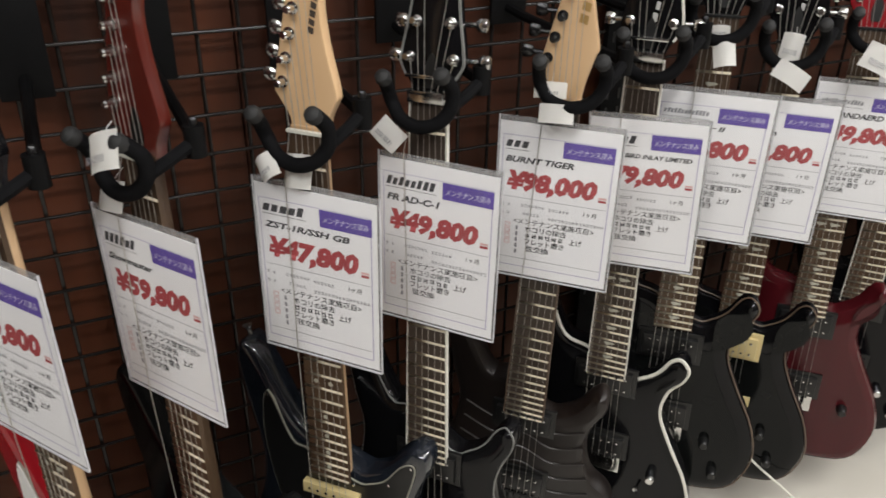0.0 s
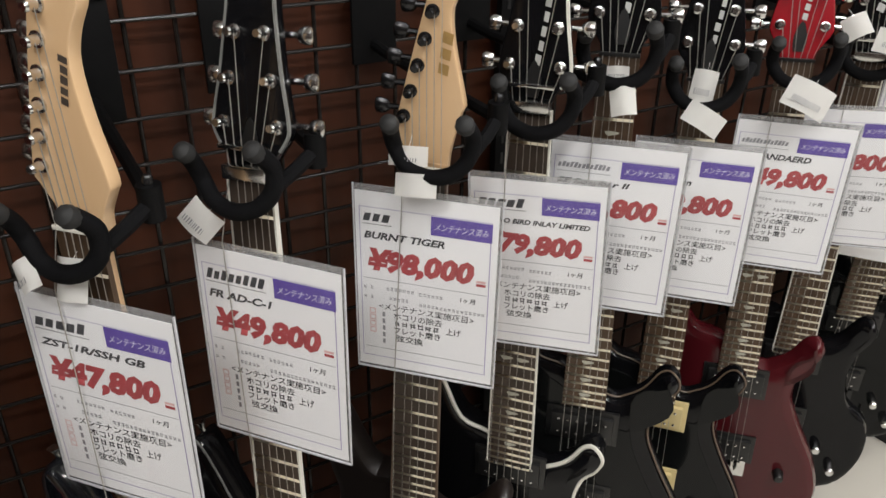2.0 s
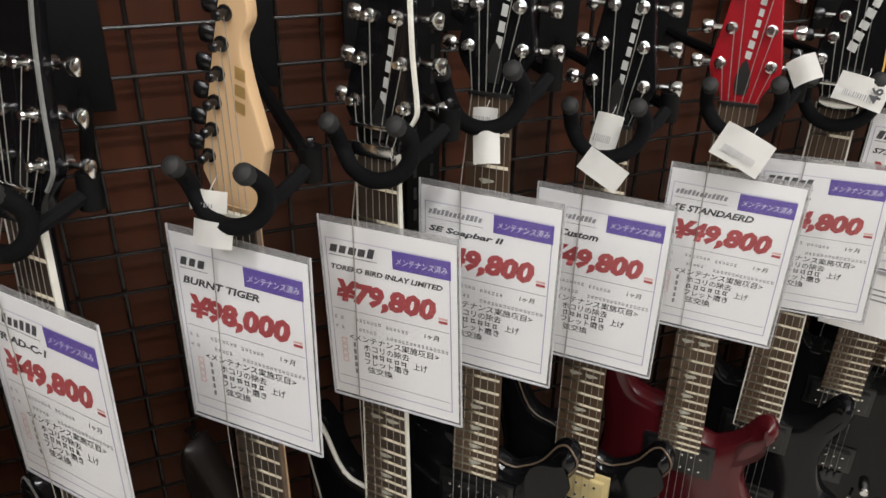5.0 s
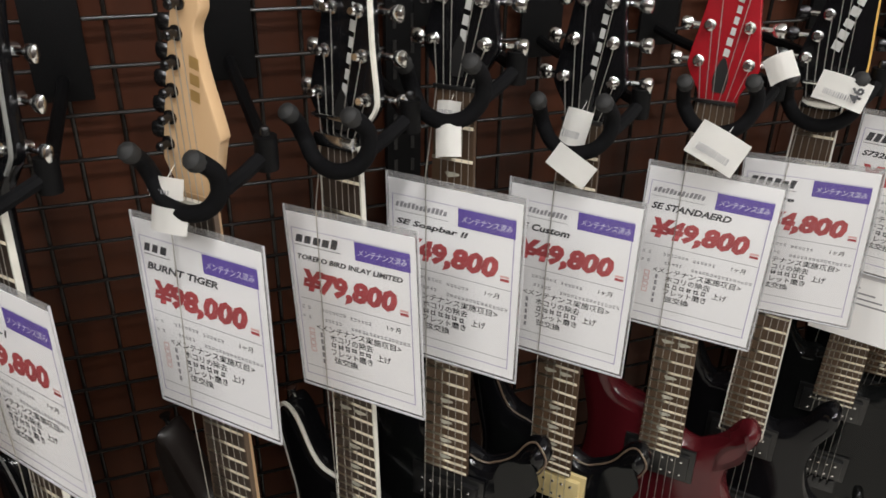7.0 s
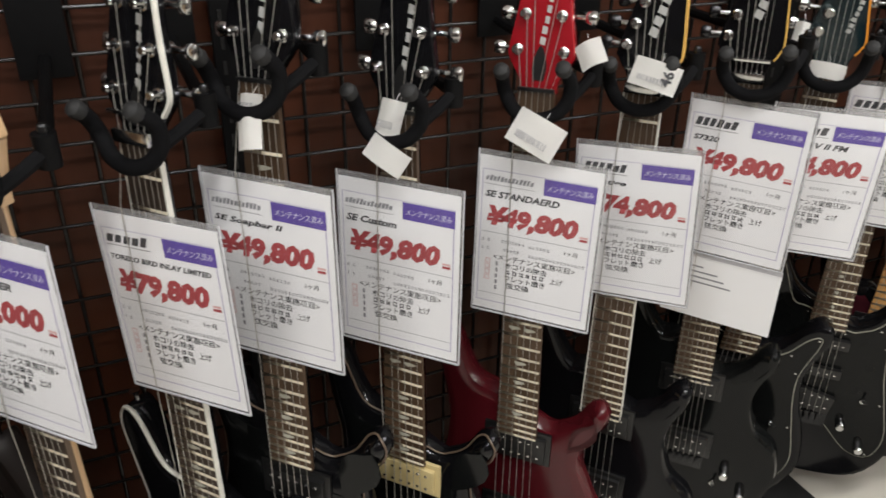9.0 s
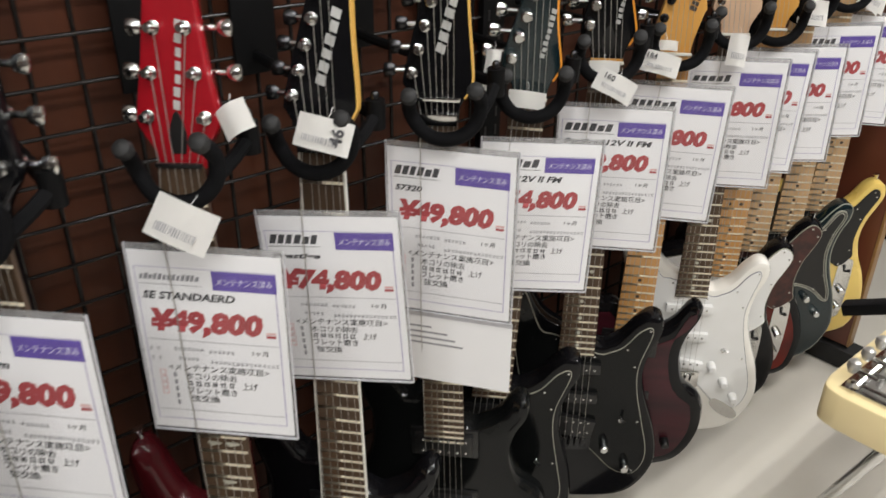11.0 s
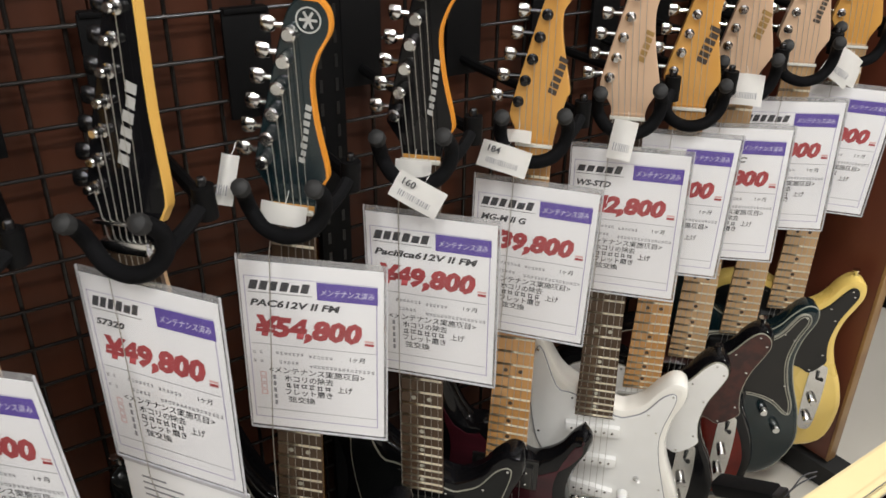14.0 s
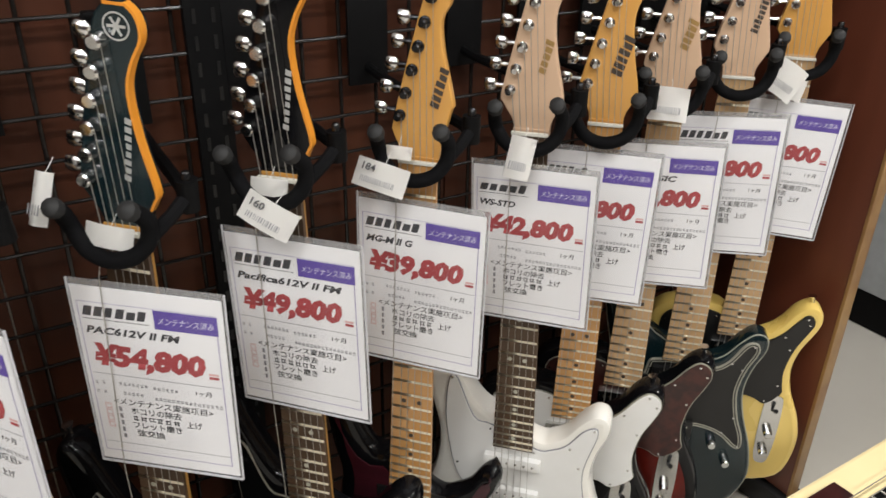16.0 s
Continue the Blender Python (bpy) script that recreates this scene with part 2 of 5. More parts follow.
def slab(line, y0, y1, r=0.0, wide=None):
    """A plate of outline line (x, z) from y0 (front) to y1, its edges rounded by r, more deeply in front where wide says so."""
    bm = bmesh.new()
    steps = [(0, y0), (0, y1)] if not r else [(r * 1.3, y0), (r, y0), (r * 0.3, y0 + r * 0.3), (0, y0 + r), (0, y1 - r), (r * 0.3, y1 - r * 0.3), (r, y1), (r * 1.3, y1)]
    rings = []
    deep = wide or [1.0] * len(line)
    for d, y in steps:
        front = y < (y0 + y1) / 2
        rings.append([bm.verts.new((p.x, y0 + (y - y0) * f if front else y, p.y)) for p, f in zip(inset(line, d, wide if front else None) if d else line, deep)])
    n = len(line)
    for a, b in zip(rings, rings[1:]):
        for k in range(n):
            bm.faces.new((a[k], a[(k + 1) % n], b[(k + 1) % n], b[k]))
    tris = tessellate_polygon([[Vector((v.co.x, v.co.z, 0)) for v in rings[0]]])
    for ring in (rings[0], rings[-1]):
        for t in tris:
            bm.faces.new([ring[k] for k in t])
    return bm


def lathe_y(bm, x, z, profile, sides=12):
    """A turned piece on the axis y through (x, z): profile of (y, radius)."""
    rings = [[bm.verts.new((x + r * math.cos(a), y, z + r * math.sin(a))) for a in (2 * math.pi * k / sides for k in range(sides))] for y, r in profile]
    for a, b in zip(rings, rings[1:]):
        for k in range(sides):
            bm.faces.new((a[k], a[(k + 1) % sides], b[(k + 1) % sides], b[k]))
    bm.faces.new(rings[0])
    bm.faces.new(rings[-1][::-1])


def turned(x, z, profile, sides=12):
    bm = bmesh.new()
    lathe_y(bm, x, z, profile, sides)
    return bm


TEXTS = {}


def lettering(text, width, height, shear=0.0, weight=0.0):
    """Flat writing of that width and height, standing in the plane x, z, its lower left corner at the origin."""
    key = (text, width, height, shear, weight)
    if key not in TEXTS:
        cu = bpy.data.curves.new("writing", "FONT")
        cu.body, cu.size, cu.shear, cu.offset, cu.resolution_u = text, 1.0, shear, weight, 2
        ob = bpy.data.objects.new("writing", cu)
        scene.collection.objects.link(ob)
        bpy.context.view_layer.update()
        me = bpy.data.meshes.new_from_object(ob.evaluated_get(bpy.context.evaluated_depsgraph_get()))
        bpy.data.objects.remove(ob)
        co = np.array([v.co[:] for v in me.vertices])
        lo, hi = co.min(0), co.max(0)
        sx, sz = width / (hi[0] - lo[0]), height / (hi[1] - lo[1])
        for v in me.vertices:
            v.co = ((v.co.x - lo[0]) * sx, 0, (v.co.y - lo[1]) * sz)
        me.materials.clear()
        TEXTS[key] = me
    return TEXTS[key]


def write(name, text, width, height, at, material, parent, shear=0.0, weight=0.0, label=""):
    me = lettering(text, width, height, shear, weight)
    if not me.materials:
        me.materials.append(M[material])
    ob = new(name, me)
    ob.location = at
    ob.parent = parent
    if label:
        ob["label"] = label
    return ob


def add_quad(bm, x0, z0, x1, z1, y, lean=0.0):
    h = z1 - z0
    bm.faces.new([bm.verts.new(p) for p in ((x0, y, z0), (x1, y, z0), (x1 + lean * h, y, z1), (x0 + lean * h, y, z1))])


def glyph_blocks(bm, x, z, n, w, h, y, lean=0.25, seed=0):
    """Plain slanted blocks in place of a maker's name."""
    rnd = random.Random(seed)
    step = w / n
    for i in range(n):
        a = x + i * step
        add_quad(bm, a, z, a + step * rnd.uniform(0.66, 0.8), z + h * rnd.choice((1.0, 1.0, 0.8)), y, lean)


# ---- setting ----
WALL_Y = 0.992       # face of the wooden backing
GRID_Y = 0.977       # wires of the display grid
PITCH = 0.0508
FIN_X = 2.623

tagged(part("floor", box((9, 8, 0.1), (1.5, -1.6, -0.05)), "floor"), "beige vinyl shop floor with faint speckles", "floor", kind="structure")
tagged(part("ceiling", box((9, 8, 0.1), (1.5, -1.6, 2.75)), "ceiling"), "white ceiling boards", "ceiling", kind="structure")
tagged(part("wall_north", box((9, 0.12, 2.7), (1.5, 2.46, 1.35)), "plaster"), "plain pale shop wall", "wall", kind="structure")
# south and west walls are unseen, added dark to keep reflections low
tagged(part("wall_south", box((9, 0.12, 2.7), (1.5, -5.66, 1.35)), "far"), "unseen dark brown wall, added to close the room and darken reflections", "wall", kind="structure")
tagged(part("wall_east", box((0.12, 8.2, 2.7), (6.06, -1.6, 1.35)), "plaster"), "plain pale shop wall", "wall", kind="structure")
tagged(part("wall_west", box((0.12, 8.2, 2.7), (-3.06, -1.6, 1.35)), "far"), "unseen dark brown wall, added to close the room and darken reflections", "wall", kind="structure")
# unseen block, added so that the glossy bodies mirror something dark
tagged(part("wall_dark_block", box((7.5, 0.4, 2.0), (1.2, -2.2, 1.0)), "far"), "unseen dark block across the aisle, added to darken reflections", "shelving", kind="structure")

# the wooden backing, in upright boards
backing = tagged(new("wall_backing"), "dark red-brown wooden backing behind the display grid", "wall", kind="structure")
BW = 0.6
for i in range(7):
    x0 = FIN_X - 0.012 - (i + 1) * BW
    part("panel", box((BW - 0.002, 0.03, 2.45), (x0 + BW / 2, WALL_Y + 0.015, 1.285), 0.002), "backing", backing)
part("plinth", box((7 * BW, 0.02, 0.06), (FIN_X - 3.5 * BW, WALL_Y + 0.012, 0.03)), "foot_black", backing)

fin = tagged(new("end_panel"), "dark red wooden end panel with a gold front edge, closing the display wall", "panel", kind="structure")
part("board", box((0.024, 0.325, 2.44), (FIN_X, 0.832, 1.28), 0.002), "fin", fin)
part("edge_strip", box((0.027, 0.006, 2.44), (FIN_X, 0.666, 1.28), 0.001), "trim", fin, "gold edge strip")
part("base", box((0.06, 0.4, 0.05), (FIN_X + 0.005, 0.81, 0.027), 0.004), "foot_black", fin, "black base")

# wire display grid
grid = empty("wire_grid", Matrix(), "black wire display grid in front of the wooden backing", "display grid")
ups = [0.468 + PITCH * k for k in range(-28, 42)]
for x in ups:
    part("upright_wire", tube([(x, GRID_Y, 0.12), (x, GRID_Y, 1.75)], 0.0028, 8), "wire", grid)
for k in range(-12, 18):
    z = 0.756 + PITCH * k
    part("cross_wire", tube([(ups[0], GRID_Y - 0.0055, z), (ups[-1], GRID_Y - 0.0055, z)], 0.0025, 8), "wire", grid)
for x in (0.79, 1.670, 2.45):
    post = empty("slotted_post", pose(x, GRID_Y - 0.006, 0), "black slotted steel post of the display grid", "post", "grid posts")
    bm = box((0.044, 0.012, 1.9), (0, 0, 0.96), 0.001)
    part("channel", bm, "steel_black", post)
    for k in range(34):
        for s in (-0.011, 0.011):
            part("slot", box((0.004, 0.001, 0.016), (s, -0.0063, 0.4 + k * 0.03)), "guard_black", post)
for x, y, long in ((1.65, 0.82, 0.5), (-0.3, 0.9, 0.33)):
    foot = empty("grid_foot", pose(x, y, 0), "black steel foot of the display grid on the floor", "foot", "grid feet")
    part("bar", box((0.09, long, 0.03), (0.045, 0, 0.015), 0.003), "foot_black", foot)


# ---- ceiling lamps ----
def ceiling_lamp(x, y):
    lamp = empty("ceiling_light", pose(x, y, 2.66), "white twin-tube ceiling light fixture", "ceiling light", "ceiling lights")
    part("housing", box((1.25, 0.22, 0.05), (0, 0, 0.015), 0.006), "lamp_white", lamp)
    for s in (-0.06, 0.06):
        li = bpy.data.lights.new("tube", "AREA")
        li.shape, li.size, li.size_y, li.energy, li.color = "RECTANGLE", 1.18, 0.035, LAMP_WATTS, (1.0, 0.985, 0.965)
        ob = new("tube_light", li)
        ob.matrix_basis = pose(x, y + s, 2.625)


for lx in (-1.2, 0.7, 2.6, 4.5):
    for ly in (-0.35, -1.25, -3.4):
        ceiling_lamp(lx, ly)


# ---- guitars ----
# outlines seen from the front, the nut at the origin, x to the treble side, z up
HEADS = {
    "inline": [(-0.021, -0.002), (-0.022, 0.014), (-0.034, 0.034), (-0.037, 0.046), (-0.025, 0.10), (-0.009, 0.165), (0.001, 0.194), (0.018, 0.205), (0.034, 0.195), (0.037, 0.176), (0.026, 0.154), (0.020, 0.130), (0.024, 0.09), (0.034, 0.044), (0.031, 0.032), (0.0225, 0.014), (0.021, -0.002)],
    "three": [(-0.021, -0.002), (-0.0225, 0.012), (-0.036, 0.034), (-0.0375, 0.048), (-0.030, 0.09), (-0.023, 0.14), (-0.020, 0.168), (-0.010, 0.176), (0.0, 0.168), (0.011, 0.180), (0.022, 0.172), (0.024, 0.14), (0.030, 0.09), (0.0375, 0.048), (0.036, 0.034), (0.0225, 0.012), (0.021, -0.002)],
    "point": [(-0.022, -0.002), (-0.023, 0.014), (-0.036, 0.034), (-0.038, 0.048), (-0.020, 0.12), (-0.004, 0.18), (0.010, 0.235), (0.018, 0.262), (0.027, 0.258), (0.029, 0.20), (0.031, 0.12), (0.037, 0.050), (0.034, 0.034), (0.0235, 0.014), (0.022, -0.002)],
    "wedge": [(-0.021, -0.002), (-0.022, 0.012), (-0.030, 0.030), (-0.0305, 0.042), (-0.018, 0.10), (-0.002, 0.165), (0.010, 0.203), (0.024, 0.198), (0.028, 0.170), (0.019, 0.150), (0.022, 0.118), (0.034, 0.068), (0.032, 0.058), (0.0235, 0.022), (0.021, -0.002)],
}
BODIES = {
    "strat": [(-0.030, -0.425), (-0.062, -0.395), (-0.100, -0.318), (-0.124, -0.296), (-0.138, -0.325), (-0.126, -0.40), (-0.112, -0.47), (-0.120, -0.54), (-0.150, -0.62), (-0.156, -0.69), (-0.122, -0.76), (-0.05, -0.786), (0.03, -0.788), (0.11, -0.768), (0.150, -0.70), (0.145, -0.63), (0.122, -0.56), (0.112, -0.51), (0.118, -0.465), (0.132, -0.427), (0.129, -0.402), (0.110, -0.397), (0.090, -0.415), (0.072, -0.440), (0.054, -0.453), (0.032, -0.457)],
    "tele": [(-0.03, -0.42), (-0.09, -0.418), (-0.135, -0.44), (-0.14, -0.48), (-0.118, -0.55), (-0.13, -0.62), (-0.157, -0.69), (-0.13, -0.762), (-0.05, -0.788), (0.05, -0.788), (0.13, -0.762), (0.150, -0.69), (0.140, -0.63), (0.117, -0.575), (0.108, -0.53), (0.114, -0.49), (0.128, -0.457), (0.136, -0.432), (0.130, -0.409), (0.111, -0.402), (0.092, -0.416), (0.074, -0.444), (0.054, -0.462), (0.03, -0.466)],
    "carved": [(-0.03, -0.42), (-0.07, -0.405), (-0.098, -0.345), (-0.118, -0.332), (-0.128, -0.36), (-0.118, -0.42), (-0.108, -0.48), (-0.118, -0.55), (-0.148, -0.63), (-0.154, -0.69), (-0.12, -0.752), (-0.04, -0.776), (0.04, -0.776), (0.12, -0.762), (0.152, -0.70), (0.143, -0.635), (0.108, -0.562), (0.088, -0.51), (0.094, -0.472), (0.112, -0.446), (0.119, -0.424), (0.108, -0.408), (0.091, -0.414), (0.074, -0.440), (0.053, -0.456), (0.032, -0.459)],
    "super": [(-0.03, -0.42), (-0.06, -0.415), (-0.096, -0.345), (-0.116, -0.322), (-0.126, -0.355), (-0.116, -0.42), (-0.104, -0.47), (-0.114, -0.54), (-0.144, -0.62), (-0.15, -0.68), (-0.116, -0.748), (-0.04, -0.772), (0.04, -0.772), (0.116, -0.748), (0.15, -0.68), (0.144, -0.61), (0.108, -0.575), (0.094, -0.520), (0.100, -0.480), (0.115, -0.446), (0.117, -0.424), (0.105, -0.413), (0.090, -0.424), (0.074, -0.450), (0.054, -0.466), (0.03, -0.470)],
}
GUARDS = {
    "strat": [(-0.032, -0.44), (-0.06, -0.43), (-0.09, -0.36), (-0.1, -0.43), (-0.088, -0.52), (-0.07, -0.56), (-0.045, -0.585), (-0.03, -0.64), (0.03, -0.66), (0.08, -0.71), (0.118, -0.715), (0.133, -0.67), (0.118, -0.60), (0.104, -0.54), (0.101, -0.49), (0.115, -0.43), (0.112, -0.415), (0.096, -0.425), (0.076, -0.453), (0.056, -0.466), (0.032, -0.470)],
    "tele": [(-0.032, -0.435), (-0.09, -0.435), (-0.122, -0.46), (-0.112, -0.54), (-0.06, -0.585), (0.045, -0.590), (0.076, -0.602), (0.098, -0.578), (0.096, -0.56), (0.093, -0.53), (0.100, -0.487), (0.113, -0.454), (0.121, -0.434), (0.118, -0.421), (0.108, -0.418), (0.096, -0.432), (0.078, -0.458), (0.056, -0.476), (0.032, -0.482)],
    "tele_wide": [(-0.032, -0.435), (-0.09, -0.435), (-0.122, -0.46), (-0.112, -0.54), (-0.06, -0.585), (0.045, -0.590), (0.076, -0.602), (0.106, -0.578), (0.104, -0.56), (0.101, -0.53), (0.108, -0.489), (0.122, -0.455), (0.130, -0.431), (0.125, -0.415), (0.110, -0.409), (0.094, -0.423), (0.075, -0.450), (0.055, -0.469), (0.032, -0.480)],
    "edge": [(-0.05, -0.48), (-0.032, -0.462), (0.032, -0.462), (0.058, -0.466), (0.078, -0.450), (0.098, -0.416), (0.114, -0.412), (0.119, -0.428), (0.106, -0.465), (0.100, -0.51), (0.110, -0.56), (0.124, -0.598), (0.126, -0.622), (0.114, -0.622), (0.088, -0.600), (0.05, -0.588), (-0.05, -0.58)],
}
BOARD_END = -0.470


def fret_z(n, scale=0.648):
    return -scale * (1 - 2 ** (-n / 12))


def board_end(spec):
    return (-0.486 if spec.get("frets", 22) == 24 else BOARD_END) * spec.get("scale", 0.648) / 0.648


def board_width(z):
    return 0.0425 + (0.0565 - 0.0425) * (z / BOARD_END)


FRET = {}


def fret_mesh():
    if "me" not in FRET:
        bm = tube([(-0.5, 0, 0), (0.5, 0, 0)], 0.0019, 6)
        me = bpy.data.meshes.new("fret")
        bm.to_mesh(me)
        bm.free()
        me.shade_smooth()
        me.materials.append(M["fret"])
        FRET["me"] = me
    return FRET["me"]


def tuner(parent, x, z, y, side, metal, button, big=1.0):
    """One tuning machine: post with washer on the face, button at the side."""
    t = part("tuner", turned(x, z, [(y + 0.001, 0.0066), (y - 0.0016, 0.0064), (y - 0.0022, 0.0044 * big), (y - 0.006, 0.0036 * big), (y - 0.011, 0.0044 * big), (y - 0.013, 0.0032 * big)], 12), metal, parent)
    bm = tube([(x + side * 0.006, y + 0.019, z), (x + side * 0.022, y + 0.019, z)], 0.003, 8)
    add_tube(bm, [(x, y + 0.012, z), (x, y + 0.024, z)], 0.0065, 10)
    part("shaft", bm, metal, t)
    bm = bmesh.new()
    prof = [(0.0, 0.0040), (0.003, 0.0070), (0.010, 0.0082), (0.0135, 0.0074), (0.0148, 0.0040)]
    rings = []
    for d, r in prof:
        rings.append([bm.verts.new((x + side * (0.020 + d), y + 0.019 + 0.55 * r * math.cos(a), z + r * math.sin(a))) for a in (math.pi * k / 5 for k in range(10))])
    for a, b in zip(rings, rings[1:]):
        for k in range(10):
            bm.faces.new((a[k], a[(k + 1) % 10], b[(k + 1) % 10], b[k]))
    bm.faces.new(rings[0])
    bm.faces.new(rings[-1][::-1])
    part("button", bm, button, t)


def pickup(parent, z, wide, tall, material, poles=6, y=0.0, tilt=0.0, ring=None):
    turn = Matrix.Rotation(tilt, 4, "Y")
    if ring:
        part("pickup_ring", box((wide + 0.014, 0.005, tall + 0.014), (0, y - 0.001, z), 0.001, turn), ring, parent)
    p = part("pickup", box((wide, 0.010, tall), (0, y - 0.005, z), 0.0015, turn), material, parent)
    bm = bmesh.new()
    for row in ((-0.25, 0.25) if tall > 0.03 else (0,)):
        for k in range(poles):
            lathe_y(bm, (k - (poles - 1) / 2) * wide * 0.15, z + row * tall * 1.1, [(y - 0.0095, 0.0022), (y - 0.0112, 0.0022), (y - 0.0118, 0.001)], 8)
    part("pole_screws", bm, "chrome", p)["kind"] = "stuff"


def guitar(spec, m, label):
    """An electric guitar that hangs upright, its nut at the pose m."""
    g = empty("electric_guitar", m, label, "guitar", "guitars on the display wall")
    kind = spec["head"]
    n = spec.get("strings", 6)
    top = 0.010
    # headstock
    line = smooth_line([Vector(p) for p in HEADS[kind]], 4)
    tilt = spec.get("tilt", 0.0)
    hy = 0.007 if not tilt else 0.0035
    turn = Matrix.Rotation(-radians(tilt), 4, "X")
    bm = slab(line, hy, hy + 0.0135, 0.0015)
    bmesh.ops.transform(bm, matrix=turn, verts=bm.verts)
    head = part("headstock", bm, spec["head_mat"], g)
    if spec.get("head_edge"):
        right = [p for p in line if p.x > 0.008 and 0.02 < p.y < spec.get("edge_to", 0.202)]
        left = [p for p in line if p.x < -0.008 and 0.02 < p.y < spec.get("edge_to", 0.202)]
        bm = bmesh.new()
        for right in ([right, left] if spec.get("edge_both") else [right]):
            sign = 1 if right[0].x > 0 else -1
            prev = None
            for i, p in enumerate(right):
                e = (right[min(i + 1, len(right) - 1)] - right[max(i - 1, 0)]).normalized()
                nrm = Vector((e.y, -e.x)) if e.y < 0 else Vector((-e.y, e.x))
                if nrm.x * sign < 0:
                    nrm = -nrm
                w = spec.get("edge_width", 0.0016)
                deep = spec.get("edge_depth", 0.0085)
                q = [(p - nrm * w, hy - 0.0008), (p + nrm * 0.0008, hy - 0.0008), (p + nrm * 0.0008, hy + deep), (p - nrm * w, hy + deep)]
                ring = [bm.verts.new((a.x, y, a.y)) for a, y in q]
                if prev:
                    for k in range(4):
                        bm.faces.new((prev[k], prev[(k + 1) % 4], ring[(k + 1) % 4], ring[k]))
                prev = ring
        bmesh.ops.transform(bm, matrix=turn, verts=bm.verts)
        part("headstock_edge", bm, spec["head_edge"], head, "pale edge of the headstock")
    # machine heads
    posts = []
    metal = spec.get("metal", "chrome")
    if kind == "three":
        for k in range(3):
            posts.append((-0.0265 + 0.006 * k, 0.044 + 0.038 * k, -1))
        for k in range(2, -1, -1):
            posts.append((0.0265 - 0.006 * k, 0.044 + 0.038 * k, 1))
    else:
        lean = {"inline": 0.24, "point": 0.28, "wedge": 0.25}[kind]
        x0 = {"inline": -0.0265, "point": -0.0285, "wedge": -0.0225}[kind]
        for k in range(n):
            posts.append((x0 + lean * 0.0245 * k, 0.050 + 0.0245 * k, -1))
    tip = part("tuner_plate", box((0.002, 0.002, 0.002), (posts[0][0], hy + 0.014, posts[0][1])), metal, head)
    tip.matrix_basis = turn
    for x, z, side in posts:
        tuner(tip, x, z, hy, side, metal, spec.get("button", metal), spec.get("locker", 1.0))
    # maker's mark on the headstock, as plain blocks
    mark = spec.get("mark")
    if mark:
        x, z, count, w, h, ink, angle = mark
        bm = bmesh.new()
        glyph_blocks(bm, 0, 0, count, w, h, 0, 0.15, count)
        bmesh.ops.transform(bm, matrix=turn @ Matrix.Translation((x, hy - 0.0007, z)) @ Matrix.Rotation(-radians(angle), 4, "Y"), verts=bm.verts)
        part("maker_mark", bm, ink, head, smooth=False)["kind"] = "stuff"
    if spec.get("roundel"):
        bm = bmesh.new()
        cx, cz = 0.018, 0.184
        for k in range(24):
            a, b = 2 * math.pi * k / 24, 2 * math.pi * (k + 1) / 24
            bm.faces.new([bm.verts.new((cx + r * math.cos(t), hy - 0.0007, cz + r * math.sin(t))) for r, t in ((0.010, a), (0.0115, a), (0.0115, b), (0.010, b))])
        for k in range(3):
            t = math.pi * k / 3
            u, v = Vector((math.cos(t), math.sin(t))) * 0.008, Vector((-math.sin(t), math.cos(t))) * 0.0012
            bm.faces.new([bm.verts.new((cx + p.x, hy - 0.0007 - 0.0001 * k, cz + p.y)) for p in (u + v, -u + v, -u - v, u - v)])
        part("roundel", bm, "silver", head, smooth=False)
    if spec.get("cover", True):
        bm = slab(smooth_line([(-0.006, 0.012), (-0.008, 0.03), (0.0, 0.05), (0.008, 0.03), (0.006, 0.012)], 3), hy - 0.0012, hy + 0.001)
        bmesh.ops.transform(bm, matrix=turn, verts=bm.verts)
        part("rod_cover", bm, spec.get("cover_mat", "guard_black"), head)
    # nut, neck and fretboard
    part("nut", box((0.043, 0.005, 0.004), (0, -0.0006, 0.002), 0.0008), spec.get("nut_mat", "binding"), g)
    if spec.get("lock"):
        part("locking_nut", box((0.043, 0.009, 0.013), (0, -0.0045, 0.004), 0.0012), metal, g)
        part("string_bar", box((0.05, 0.006, 0.004), (0, -0.004, 0.026), 0.001), metal, g)
    bm = bmesh.new()
    rings = []
    for z in (0.006, -0.05, -0.2, -0.40, -0.455):
        w = board_width(z) / 2 - 0.0004
        d = 0.016 if z > -0.39 else 0.022
        rings.append([bm.verts.new((w * math.cos(a), 0.0055 + d * math.sin(a) ** 0.8, z)) for a in (math.pi * k / 8 for k in range(9))])
    for a, b in zip(rings, rings[1:]):
        for k in range(8):
            bm.faces.new((a[k], a[k + 1], b[k + 1], b[k]))
        bm.faces.new((a[8], a[0], b[0], b[8]))
    bm.faces.new(rings[0])
    bm.faces.new(rings[-1][::-1])
    part("neck", bm, spec["neck_mat"], g)
    end = board_end(spec)
    a, b = 0.0425 / 2, 0.0565 / 2
    bm = slab([Vector(p) for p in ((-a, 0), (-b, end), (b, end), (a, 0))], 0.0, 0.0056)
    board = part("fretboard", bm, spec["board"], g)
    if spec.get("bound"):
        for s in (-1, 1):
            bm = slab([Vector(p) for p in ((s * a, 0), (s * b, end), (s * (b + 0.002), end), (s * (a + 0.002), 0))], -0.0004, 0.0058)
            part("binding", bm, spec["bound"], board, "white binding")
    for k in range(1, spec.get("frets", 22) + 1):
        z = fret_z(k, spec.get("scale", 0.648))
        f = new("fret", fret_mesh())
        f.matrix_basis = Matrix.Translation((0, -0.0003, z)) @ Matrix.Diagonal((board_width(z) - 0.001, 0.5, 1, 1))
        f.parent = board
